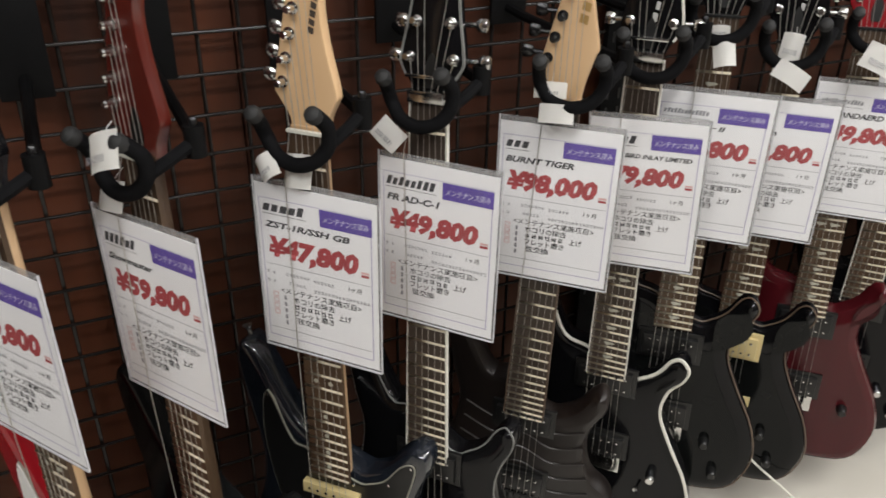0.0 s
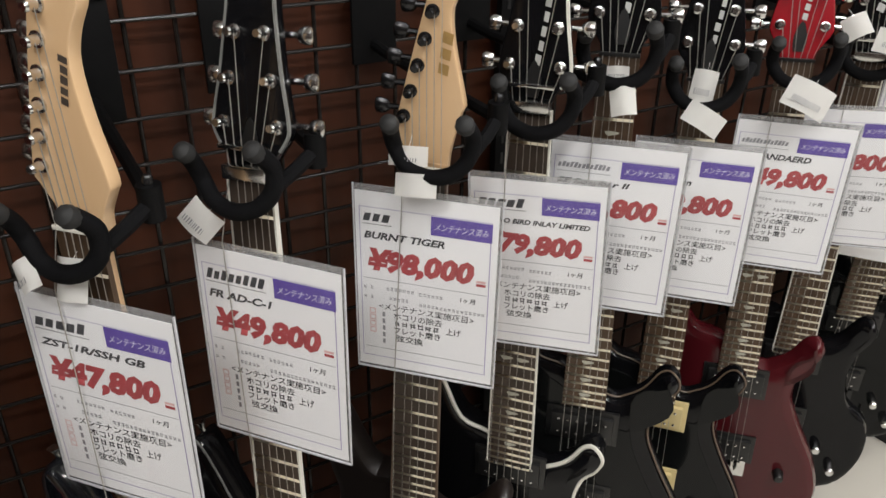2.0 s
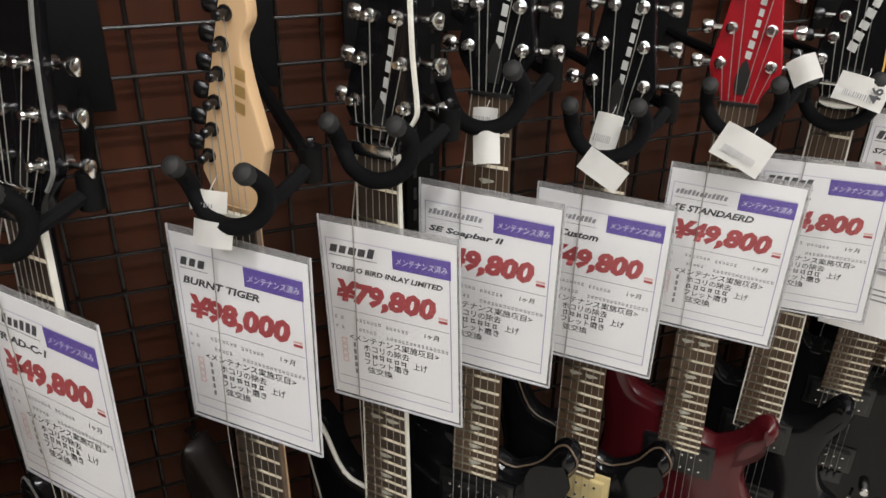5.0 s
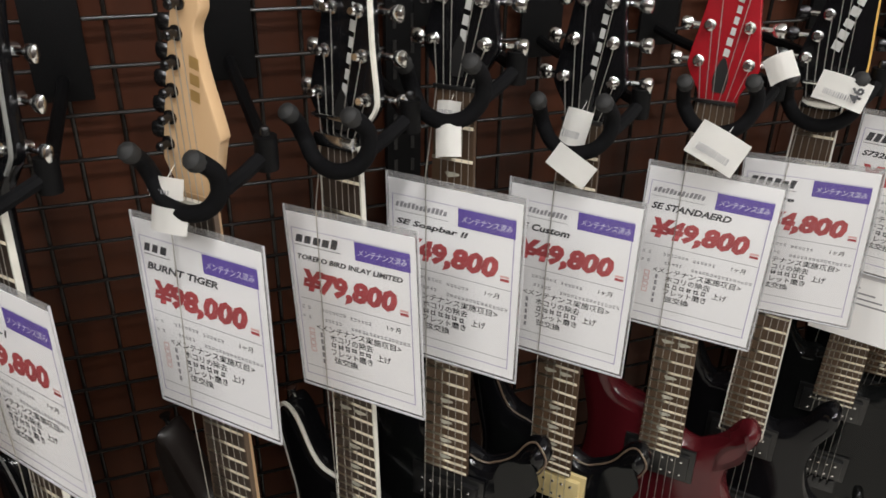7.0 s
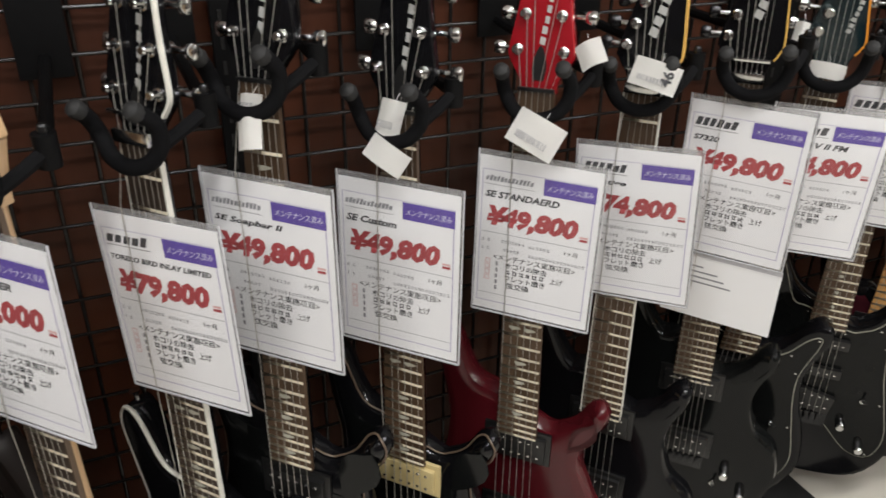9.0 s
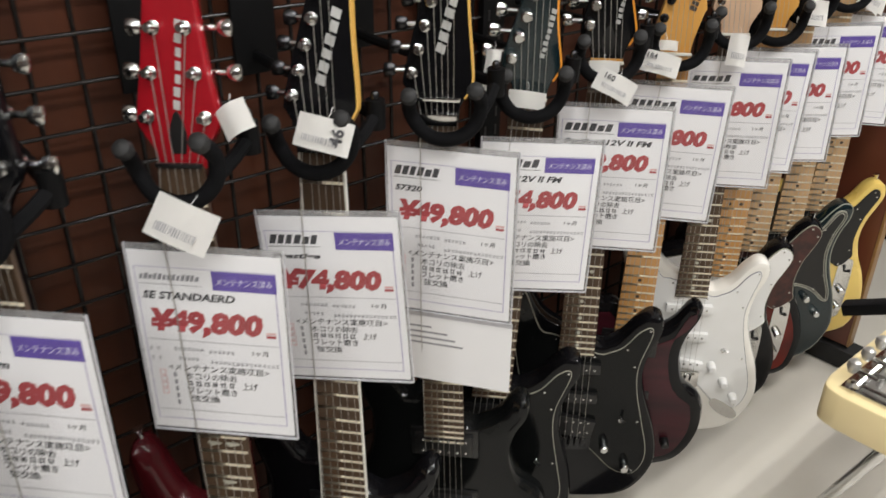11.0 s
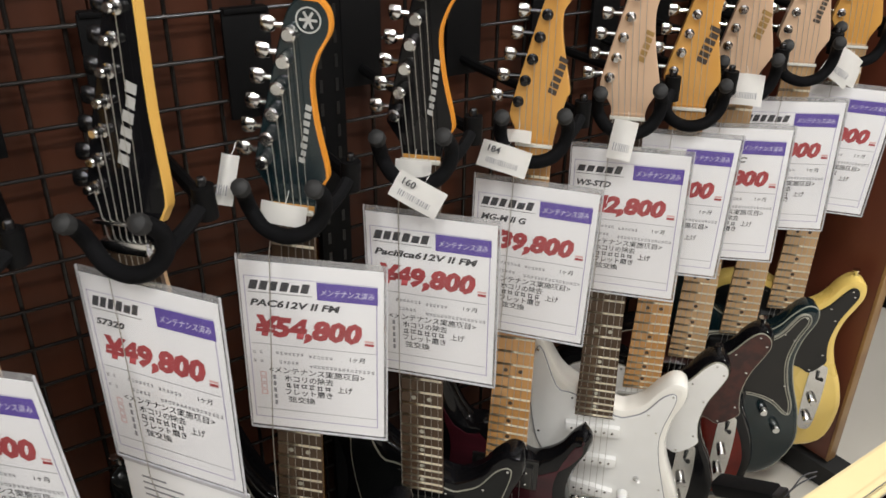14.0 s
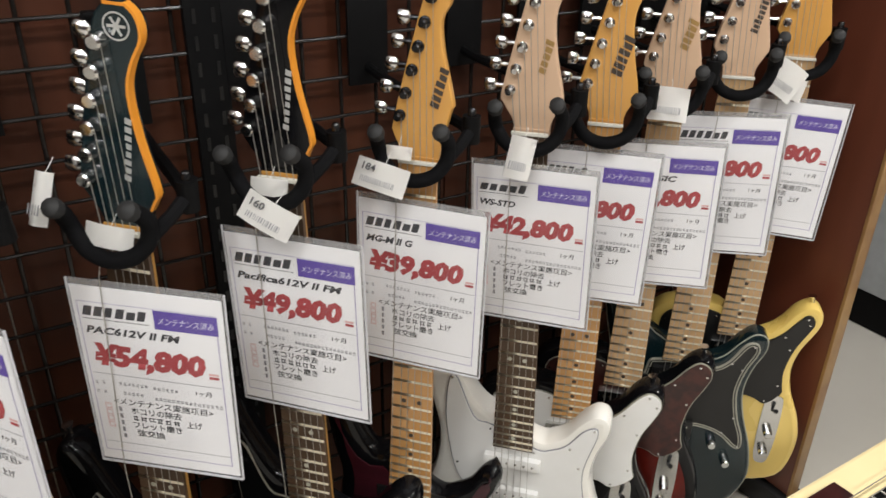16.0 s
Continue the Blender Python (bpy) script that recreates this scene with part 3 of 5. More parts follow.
    if spec.get("dots"):
        for k in (3, 5, 7, 9, 12, 15, 17, 19, 21):
            z = (fret_z(k, spec.get("scale", 0.648)) + fret_z(k - 1, spec.get("scale", 0.648))) / 2
            for x in ((-0.010, 0.010) if k == 12 else (0,)):
                if spec["dots"] == "birds":
                    bm = slab(smooth_line([(-0.008, 0.002), (-0.001, 0.0025), (0.006, 0.002), (0.008, 0.0), (0.001, -0.002), (-0.004, -0.003)], 2, True), -0.0004, 0.001)
                    bmesh.ops.transform(bm, matrix=Matrix.Translation((x, 0, z)), verts=bm.verts)
                else:
                    bm = turned(x, z, [(0.001, 0.0031), (-0.0004, 0.0031)], 10)
                part("inlay", bm, "pearl" if spec["board"] in ("rosewood", "ebony") else "dark_ink", board)
    # body
    kind_b = spec["body"]
    outline = smooth_line([Vector((p[0], p[1] - spec.get("drop", 0.0))) for p in BODIES[kind_b]], 4, True)
    rim = spec.get("rim", 0.009)
    wide = None
    if kind_b in ("carved", "super") and not spec.get("plain_edge"):
        low = -0.472 - spec.get("drop", 0.0)
        wide = [2.0 if 0.03 < p.x < 0.106 and p.y > low else 1.0 for p in outline]
        for _ in range(3):
            wide = [(wide[i - 1] + 2 * wide[i] + wide[(i + 1) % len(wide)]) / 4 for i in range(len(wide))]
    body = part("body", slab(outline, top, top + 0.043, rim, wide), spec["body_mat"], g)
    if spec.get("body_edge"):
        ring = inset(outline, 0.0012)
        depth = wide or [1.0] * len(ring)
        bm = tube([(p.x, top + rim * f * 0.55, p.y) for p, f in zip(ring + ring[:1], depth + depth[:1])], spec.get("binding_size", 0.0013), 6)
        part("body_binding", bm, spec["body_edge"], body, "pale binding round the body")
    if spec.get("top_mat"):
        part("flame_top", slab(inset(outline, rim * 1.3 + 0.002, wide), top - 0.0012, top + 0.002, 0.0008), spec["top_mat"], body)
    if spec.get("grooves"):
        for k in range(9):
            z = -0.50 - 0.03 * k
            w = 0.10 + 0.03 * min(1, max(0, (-z - 0.52) / 0.15))
            pts = smooth_line([(-w * 0.9, top - 0.0002, z + 0.012), (-w * 0.4, top - 0.0002, z - 0.008), (0, top - 0.0002, z + 0.006), (w * 0.45, top - 0.0002, z - 0.012), (w * 0.92, top - 0.0002, z + 0.004)], 5)
            part("carved_ridge", tube(pts, 0.0022, 6), "burnt", body)
    gk = spec.get("guard")
    if gk:
        gl = smooth_line([Vector((p[0], p[1] - spec.get("drop", 0.0))) for p in GUARDS[gk]], 4, True)
        pg = part("pickguard", slab(gl, top - 0.0028, top + 0.001, 0.0006), spec["guard_mat"], g)
        part("ply_edge", slab(inset(gl, -0.0013), top - 0.0018, top + 0.001), spec.get("guard_edge", "guard_edge"), pg, "pale ply edge")
        if spec.get("guard_lines"):
            ring = inset(gl, 0.0045)
            part("inner_line", tube([(p.x, top - 0.0026, p.y) for p in ring + ring[:1]], 0.0011, 6), "guard_edge", pg, "pale inlaid line")
            ring = inset(gl, 0.0004)
            part("outer_line", tube([(p.x, top - 0.0022, p.y) for p in ring + ring[:1]], 0.0015, 6), "guard_edge", pg, "pale ply edge")
        for k in range(0, len(gl), 8):
            q = inset(gl, 0.006)[k]
            part("guard_screw", turned(q.x, q.y, [(top - 0.0026, 0.0022), (top - 0.0036, 0.0020), (top - 0.004, 0.001)], 8), "chrome", pg)
    y = top - 0.0028 if gk in ("strat",) else top
    for z, wide, tall, pm, ring in spec.get("pickups", ()):
        pickup(g, z, wide, tall, pm, 6, y, 0.18 if (gk in ("strat", "tele", "tele_wide") and z < -0.59) else 0.0, ring)
    for x, z, km in spec.get("knobs", ()):
        part("knob", turned(x, z, [(y + 0.0, 0.0088), (y - 0.010, 0.0078), (y - 0.0165, 0.0072), (y - 0.0185, 0.0055)], 14), km, g)
    if spec.get("switch"):
        x, z = spec["switch"]
        s = part("selector_switch", turned(x, z, [(y, 0.005), (y - 0.003, 0.004)], 10), "chrome", g)
        part("switch_lever", tube([(x, y - 0.002, z), (x + 0.004, y - 0.016, z + 0.008)], [0.0016, 0.0026], 8), spec.get("switch_mat", "guard_black"), s)
    if spec.get("plate"):
        cp = slab(smooth_line([(0.083, -0.584), (0.101, -0.584), (0.108, -0.598), (0.110, -0.67), (0.106, -0.724), (0.094, -0.734), (0.082, -0.724), (0.077, -0.67), (0.077, -0.598)], 3, True), top - 0.0022, top + 0.001, 0.0005)
        cp = part("control_plate", cp, "chrome", g)
        for z in (-0.660, -0.703):
            part("knob", turned(0.0935, z, [(top, 0.0085), (top - 0.016, 0.0078), (top - 0.018, 0.0055)], 14), "chrome", cp)
        part("switch_lever", tube([(0.092, top, -0.615), (0.096, top - 0.016, -0.606)], [0.002, 0.004], 8), "guard_black", cp)
    if spec.get("jack"):
        part("jack_plate", slab(smooth_line([(0.070, -0.70), (0.088, -0.702), (0.116, -0.722), (0.124, -0.738), (0.112, -0.745), (0.088, -0.734), (0.070, -0.716)], 3, True), top - 0.003, top + 0.001, 0.0008), "chrome", g)
    br = part("bridge", box((0.078, 0.006, 0.034), (0, top - 0.003, -0.655), 0.0012), spec.get("bridge", metal), g)
    for k in range(n):
        x = (k - (n - 1) / 2) * 0.0105
        part("saddle", box((0.0085, 0.007, 0.018), (x, top - 0.008, -0.650), 0.0012), spec.get("bridge", metal), br)
    horn = min(outline, key=lambda p: -p.y)
    part("strap_button", tube([(horn.x, top + 0.022, horn.y - 0.002), (horn.x - 0.002, top + 0.022, horn.y + 0.006), (horn.x - 0.003, top + 0.022, horn.y + 0.012)], [0.003, 0.0035, 0.007], 10), metal, g)
    part("end_pin", tube([(0.0, top + 0.022, min(p.y for p in outline) + 0.002), (0.0, top + 0.022, min(p.y for p in outline) - 0.006), (0.0, top + 0.022, min(p.y for p in outline) - 0.013)], [0.003, 0.0035, 0.0065], 10), metal, g)
    # strings: the lowest one passes in front of the price card
    card_hi, card_lo = spec["card_ends"]
    for k in range(n):
        f = (k - (n - 1) / 2) / (n - 1) * 2
        xn, xb = f * 0.0175, f * 0.026
        px, pz, _ = posts[k]
        pp = turn @ Vector((px + 0.003, hy - 0.006, pz))
        pts = [pp, Vector((xn, -0.0022, 0.003))]
        for q, more in ((card_hi, 0.004), (card_lo, -0.010)):
            t = (q.z + more) / -0.648
            pts.append(Vector((xn + (xb - xn) * t, q.y - 0.0034 if k < spec.get("over", 1) else -0.003 - 0.002 * t, q.z + more)))
        pts.append(Vector((xb, top - 0.0125, -0.640)))
        part("string", tube(pts, 0.00056 - 0.00004 * k, 5), "nickel", g)
    return g


def hanger(m_guitar, lift=0.0, aside=0.0):
    """Padded fork that holds the neck, on an arm that hooks into the grid."""
    m_guitar = m_guitar @ Matrix.Translation((aside, 0, lift))
    z = m_guitar.translation.z
    h = empty("guitar_hanger", m_guitar, "black foam-padded guitar hanger hooked on the wire grid", "guitar hanger", "guitar hangers")
    fork = smooth_line([(-0.034, -0.036, 0.026), (-0.037, -0.024, 0.014), (-0.035, -0.017, -0.003), (-0.022, -0.021, -0.019), (0.0, -0.024, -0.025), (0.022, -0.021, -0.019), (0.035, -0.017, -0.003), (0.038, -0.020, 0.018), (0.034, -0.034, 0.034)], 5)
    f = part("fork", tube(fork, [0.0078] * len(fork), 10), "foam", h)
    for px, up in ((-0.034, 0.0), (0.034, 0.008)):
        part("end_cap", tube([(px, -0.034, 0.024 + up), (px, -0.038, 0.0275 + up), (px, -0.042, 0.031 + up), (px, -0.0445, 0.033 + up)], [0.008, 0.0092, 0.008, 0.0035], 10), "foot_black", f)
    part("link", tube([(0.035, -0.016, -0.002), (0.045, 0.006, 0.010), (0.050, 0.028, 0.020)], 0.0065, 8), "foam", f)
    inv = m_guitar.inverted()
    hub = Vector((0.050, 0.030, 0.020))
    wall = inv @ Vector(((m_guitar @ hub).x, GRID_Y - 0.012, z + 0.075))
    foot = inv @ Vector(((m_guitar @ hub).x, GRID_Y - 0.012, z + 0.034))
    knee = inv @ (Vector(((m_guitar @ hub).x, GRID_Y - 0.045, z + 0.030)))
    part("hub", tube([hub + Vector((0, 0, -0.014)), hub + Vector((0, 0, 0.016))], 0.010, 12), "steel_black", h)
    part("hub_screw", tube([hub + Vector((0, 0, 0.015)), hub + Vector((0, 0, 0.022)), hub + Vector((0, 0, 0.024))], [0.0045, 0.0045, 0.003], 8), "black_metal", h)
    part("arm", tube([hub, knee, foot], 0.0065, 8), "steel_black", h)
    rot = m_guitar.to_3x3().inverted().to_4x4()
    part("back_plate", box((0.056, 0.006, 0.125), (0, 0, 0), 0.001, None), "steel_black", h).matrix_basis = Matrix.Translation(wall) @ rot @ Matrix.Translation((0, 0.002, 0.0))
    part("plate_lip", box((0.052, 0.016, 0.006), (0, 0, 0), 0.001), "steel_black", h).matrix_basis = Matrix.Translation(wall) @ rot @ Matrix.Translation((0, 0.004, 0.062))
    return h


# ---- price cards ----
CARD_W, CARD_H = 0.151, 0.216
PAPER_W, PAPER_H = 0.1462, 0.2055


def stuff(ob):
    ob["kind"] = "stuff"
    return ob


def smudge(bm, rnd, U, V, u, v, w, h, y):
    """An unreadable small sign: a few strokes in a box of that width and height."""
    for k in range(2):
        a = u + w * (0.08 + 0.5 * k + rnd.uniform(-0.06, 0.12))
        add_quad(bm, U(a), V(v + h * rnd.uniform(0.75, 1.0)), U(a + w * 0.16), V(v + h * rnd.uniform(0.0, 0.2)), y)
    for k in range(2):
        b = v + h * (0.12 + 0.45 * k + rnd.uniform(-0.05, 0.2))
        add_quad(bm, U(u + w * rnd.uniform(0, 0.2)), V(b + h * 0.15), U(u + w * rnd.uniform(0.75, 1.0)), V(b), y - 0.00004)


def price_card(m, brand, model, price, label):
    """A printed card in a clear sleeve. Origin at the middle of its top edge."""
    rnd = random.Random(round(sum(ord(ch) for ch in price + str(model))))
    c = empty("price_card", m, label, "price card", "price cards")
    bm = bmesh.new()
    add_quad(bm, -CARD_W / 2, -CARD_H, CARD_W / 2, 0, -0.0014)
    part("sleeve", bm, "film", c, "clear plastic sleeve", False).visible_shadow = False
    for s in (-1, 1):
        part("sleeve_weld", box((0.0012, 0.0020, CARD_H), (s * CARD_W / 2, -0.0006, -CARD_H / 2)), "film_edge", c)
    part("sleeve_weld", box((CARD_W - 0.0014, 0.0020, 0.0014), (0, -0.0006, -CARD_H)), "film_edge", c)
    part("sleeve_back", box((CARD_W - 0.0014, 0.0003, CARD_H), (0, 0.0008, -CARD_H / 2)), "film_back", c, "greyish sleeve back")
    z0 = -CARD_H + 0.0035 + PAPER_H
    pap = part("paper", box((PAPER_W, 0.0006, PAPER_H), (-0.0010, 0, z0 - PAPER_H / 2)), "paper", c)
    U = lambda u: (u - 0.5) * PAPER_W - 0.0010
    V = lambda v: z0 - v * PAPER_H
    Y = -0.0006
    for u0, v0, u1, v1 in ((0.03, 0.08, 0.955, 0.083), (0.03, 0.94, 0.955, 0.944), (0.03, 0.083, 0.035, 0.94), (0.948, 0.083, 0.955, 0.94)):
        bm = bmesh.new()
        add_quad(bm, U(u0), V(v1), U(u1), V(v0), Y)
        part("border_line", bm, "violet_grey", pap, smooth=False)
    for v in (0.472, 0.885):
        bm = bmesh.new()
        add_quad(bm, U(0.05), V(v + 0.003), U(0.94), V(v), Y)
        part("rule", bm, "grey_ink", pap, smooth=False)
    bm = bmesh.new()
    for u, v, w in ((0.05, 0.515, 0.03), (0.10, 0.515, 0.03), (0.05, 0.57, 0.03), (0.10, 0.57, 0.03), (0.22, 0.51, 0.2), (0.46, 0.515, 0.17), (0.24, 0.565, 0.14)):
        for k in range(max(1, round(w / 0.03))):
            a = u + k * 0.03
            smudge(bm, rnd, U, V, a, v, 0.022, 0.024, Y)
    for k in range(16):
        smudge(bm, rnd, U, V, 0.46 + k * 0.03, 0.576, 0.023, 0.024, Y)
    for k in range(5):
        add_quad(bm, U(0.185), V(0.69 + 0.041 * k), U(0.205), V(0.662 + 0.041 * k), Y)
    stuff(part("small_print", bm, "grey_ink", pap, smooth=False))
    bm = bmesh.new()
    add_quad(bm, U(0.865), V(0.408), U(0.93), V(0.396), Y)
    part("tax_mark", bm, "pink_ink", pap, smooth=False)
    bm = bmesh.new()
    add_quad(bm, U(0.865), V(0.428), U(0.93), V(0.413), Y)
    part("tax_mark", bm, "red_ink", pap, smooth=False)
    bm = bmesh.new()
    for k in range(4):
        v = 0.648 + 0.038 * k
        for u0, v0, u1, v1 in ((0.09, v, 0.135, v + 0.005), (0.09, v + 0.027, 0.135, v + 0.032), (0.09, v, 0.096, v + 0.032), (0.129, v, 0.135, v + 0.032)):
            add_quad(bm, U(u0), V(v1), U(u1), V(v0), Y)
    stuff(part("tick_boxes", bm, "pink_ink", pap, smooth=False))
    purple = part("purple_label", box((0.42 * PAPER_W, 0.0003, 0.098 * PAPER_H), (U(0.75), Y, V(0.136))), "purple_ink", pap)
    write("label_text", "メンテナンス済み", 0.37 * PAPER_W, 0.040 * PAPER_H, (U(0.565), Y - 0.0004, V(0.158)), "violet_pale", purple, 0.3, 0.008)
    # maker's name as plain blocks, then the readable model line and the price
    bm = bmesh.new()
    count, w, thin = brand
    if thin:
        glyph_blocks(bm, U(0.055), V(0.147), count, w * PAPER_W, 0.032 * PAPER_H, Y, 0.3, count)
    else:
        glyph_blocks(bm, U(0.055), V(0.155), count, w * PAPER_W, 0.052 * PAPER_H, Y, 0.3, count)
    add_quad(bm, U(0.05), V(0.172), U(0.055 + w + 0.01), V(0.169), Y)
    stuff(part("maker_blocks", bm, "ink" if not thin else "grey_ink", pap, smooth=False))
    if model:
        text, w, h = model
        write("model_text", text, w * PAPER_W, h * PAPER_H, (U(0.06), Y, V(0.250)), "ink", pap, 0.25, 0.036)
    write("price_text", price, 0.765 * PAPER_W, 0.152 * PAPER_H, (U(0.083), Y, V(0.452)), "red_ink", pap, 0.2, 0.06, "bold red price")
    write("heading_text", "<メンテナンス実施項目>", 0.70 * PAPER_W, 0.042 * PAPER_H, (U(0.16), Y, V(0.650)), "ink", pap, 0.1, 0.01)
    for k, (t, u, w) in enumerate((("ホコリの除去", 0.27, 0.36), ("上げ", 0.66, 0.11), ("フレット磨き", 0.27, 0.35), ("弦交換", 0.29, 0.20))):
        v = (0.698, 0.740, 0.784, 0.832)[k]
        write("service_text", t, w * PAPER_W, 0.042 * PAPER_H, (U(u), Y, V(v)), "ink", pap, 0.0, 0.012)
    bm = bmesh.new()
    for j in range(6):
        smudge(bm, rnd, U, V, 0.275 + j * 0.058, 0.703, 0.046, 0.037, Y)
    stuff(part("small_print", bm, "ink", pap, smooth=False))
    write("month_text", "1ヶ月", 0.11 * PAPER_W, 0.030 * PAPER_H, (U(0.755), Y, V(0.535)), "ink", pap, 0.1, 0.012)
    return c


def hang_tag(m, w, h, label, bars=True, bend=0.006):
    """A small folded paper tag with a few printed bars."""
    t = empty("price_tag", m, label, "price tag", "paper tags")
    bm = bmesh.new()
    nx = 6
    rows = []
    for z in (0, -h):
        rows.append([bm.verts.new((w * (k / nx - 0.5), -bend * math.sin(math.pi * k / nx) + 0.25 * bend * (z / -h), z)) for k in range(nx + 1)])
    for k in range(nx):
        bm.faces.new((rows[0][k], rows[0][k + 1], rows[1][k + 1], rows[1][k]))
    bmesh.ops.solidify(bm, geom=bm.faces[:], thickness=0.0005)
    part("card", bm, "tag_paper", t)
    if bars:
        bm = bmesh.new()
        rnd = random.Random(round(w * 1e5))
        x = -w * 0.34
        while x < w * 0.3:
            s = rnd.uniform(0.0006, 0.0018)
            add_quad(bm, x, -h * 0.80, x + s * 0.7, -h * 0.60, -bend - 0.0012)
            x += s + rnd.uniform(0.0006, 0.0014)
        stuff(part("bar_print", bm, "grey_ink", t, smooth=False))
    part("thread", tube([(0, -0.001, -0.004), (0.001, 0.004, 0.006), (0.0, 0.009, 0.012)], 0.0003, 4), "tag_paper", t)
    return t


# ---- the row of guitars ----
HUM, SINGLE = (0.082, 0.038), (0.082, 0.018)
CARVED_PICKUPS = ((-0.495, *HUM, "guard_black", "guard_black"), (-0.62, *HUM, "guard_black", "guard_black"))
STRAT_PICKUPS = ((-0.495, *SINGLE, "guard_white", None), (-0.555, *SINGLE, "guard_white", None), (-0.615, *SINGLE, "guard_white", None))
BLACK_PICKUPS = ((-0.495, *SINGLE, "guard_black", None), (-0.555, *SINGLE, "guard_black", None), (-0.615, *HUM, "guard_black", None))
TELE_PICKUPS = ((-0.495, 0.07, 0.02, "chrome", None), (-0.63, 0.075, 0.022, "guard_black", None))
TWO_KNOBS = ((0.075, -0.665, "chrome"), (0.105, -0.705, "chrome"))
DARK_KNOBS = ((0.075, -0.66, "guard_black"), (0.095, -0.715, "guard_black"))

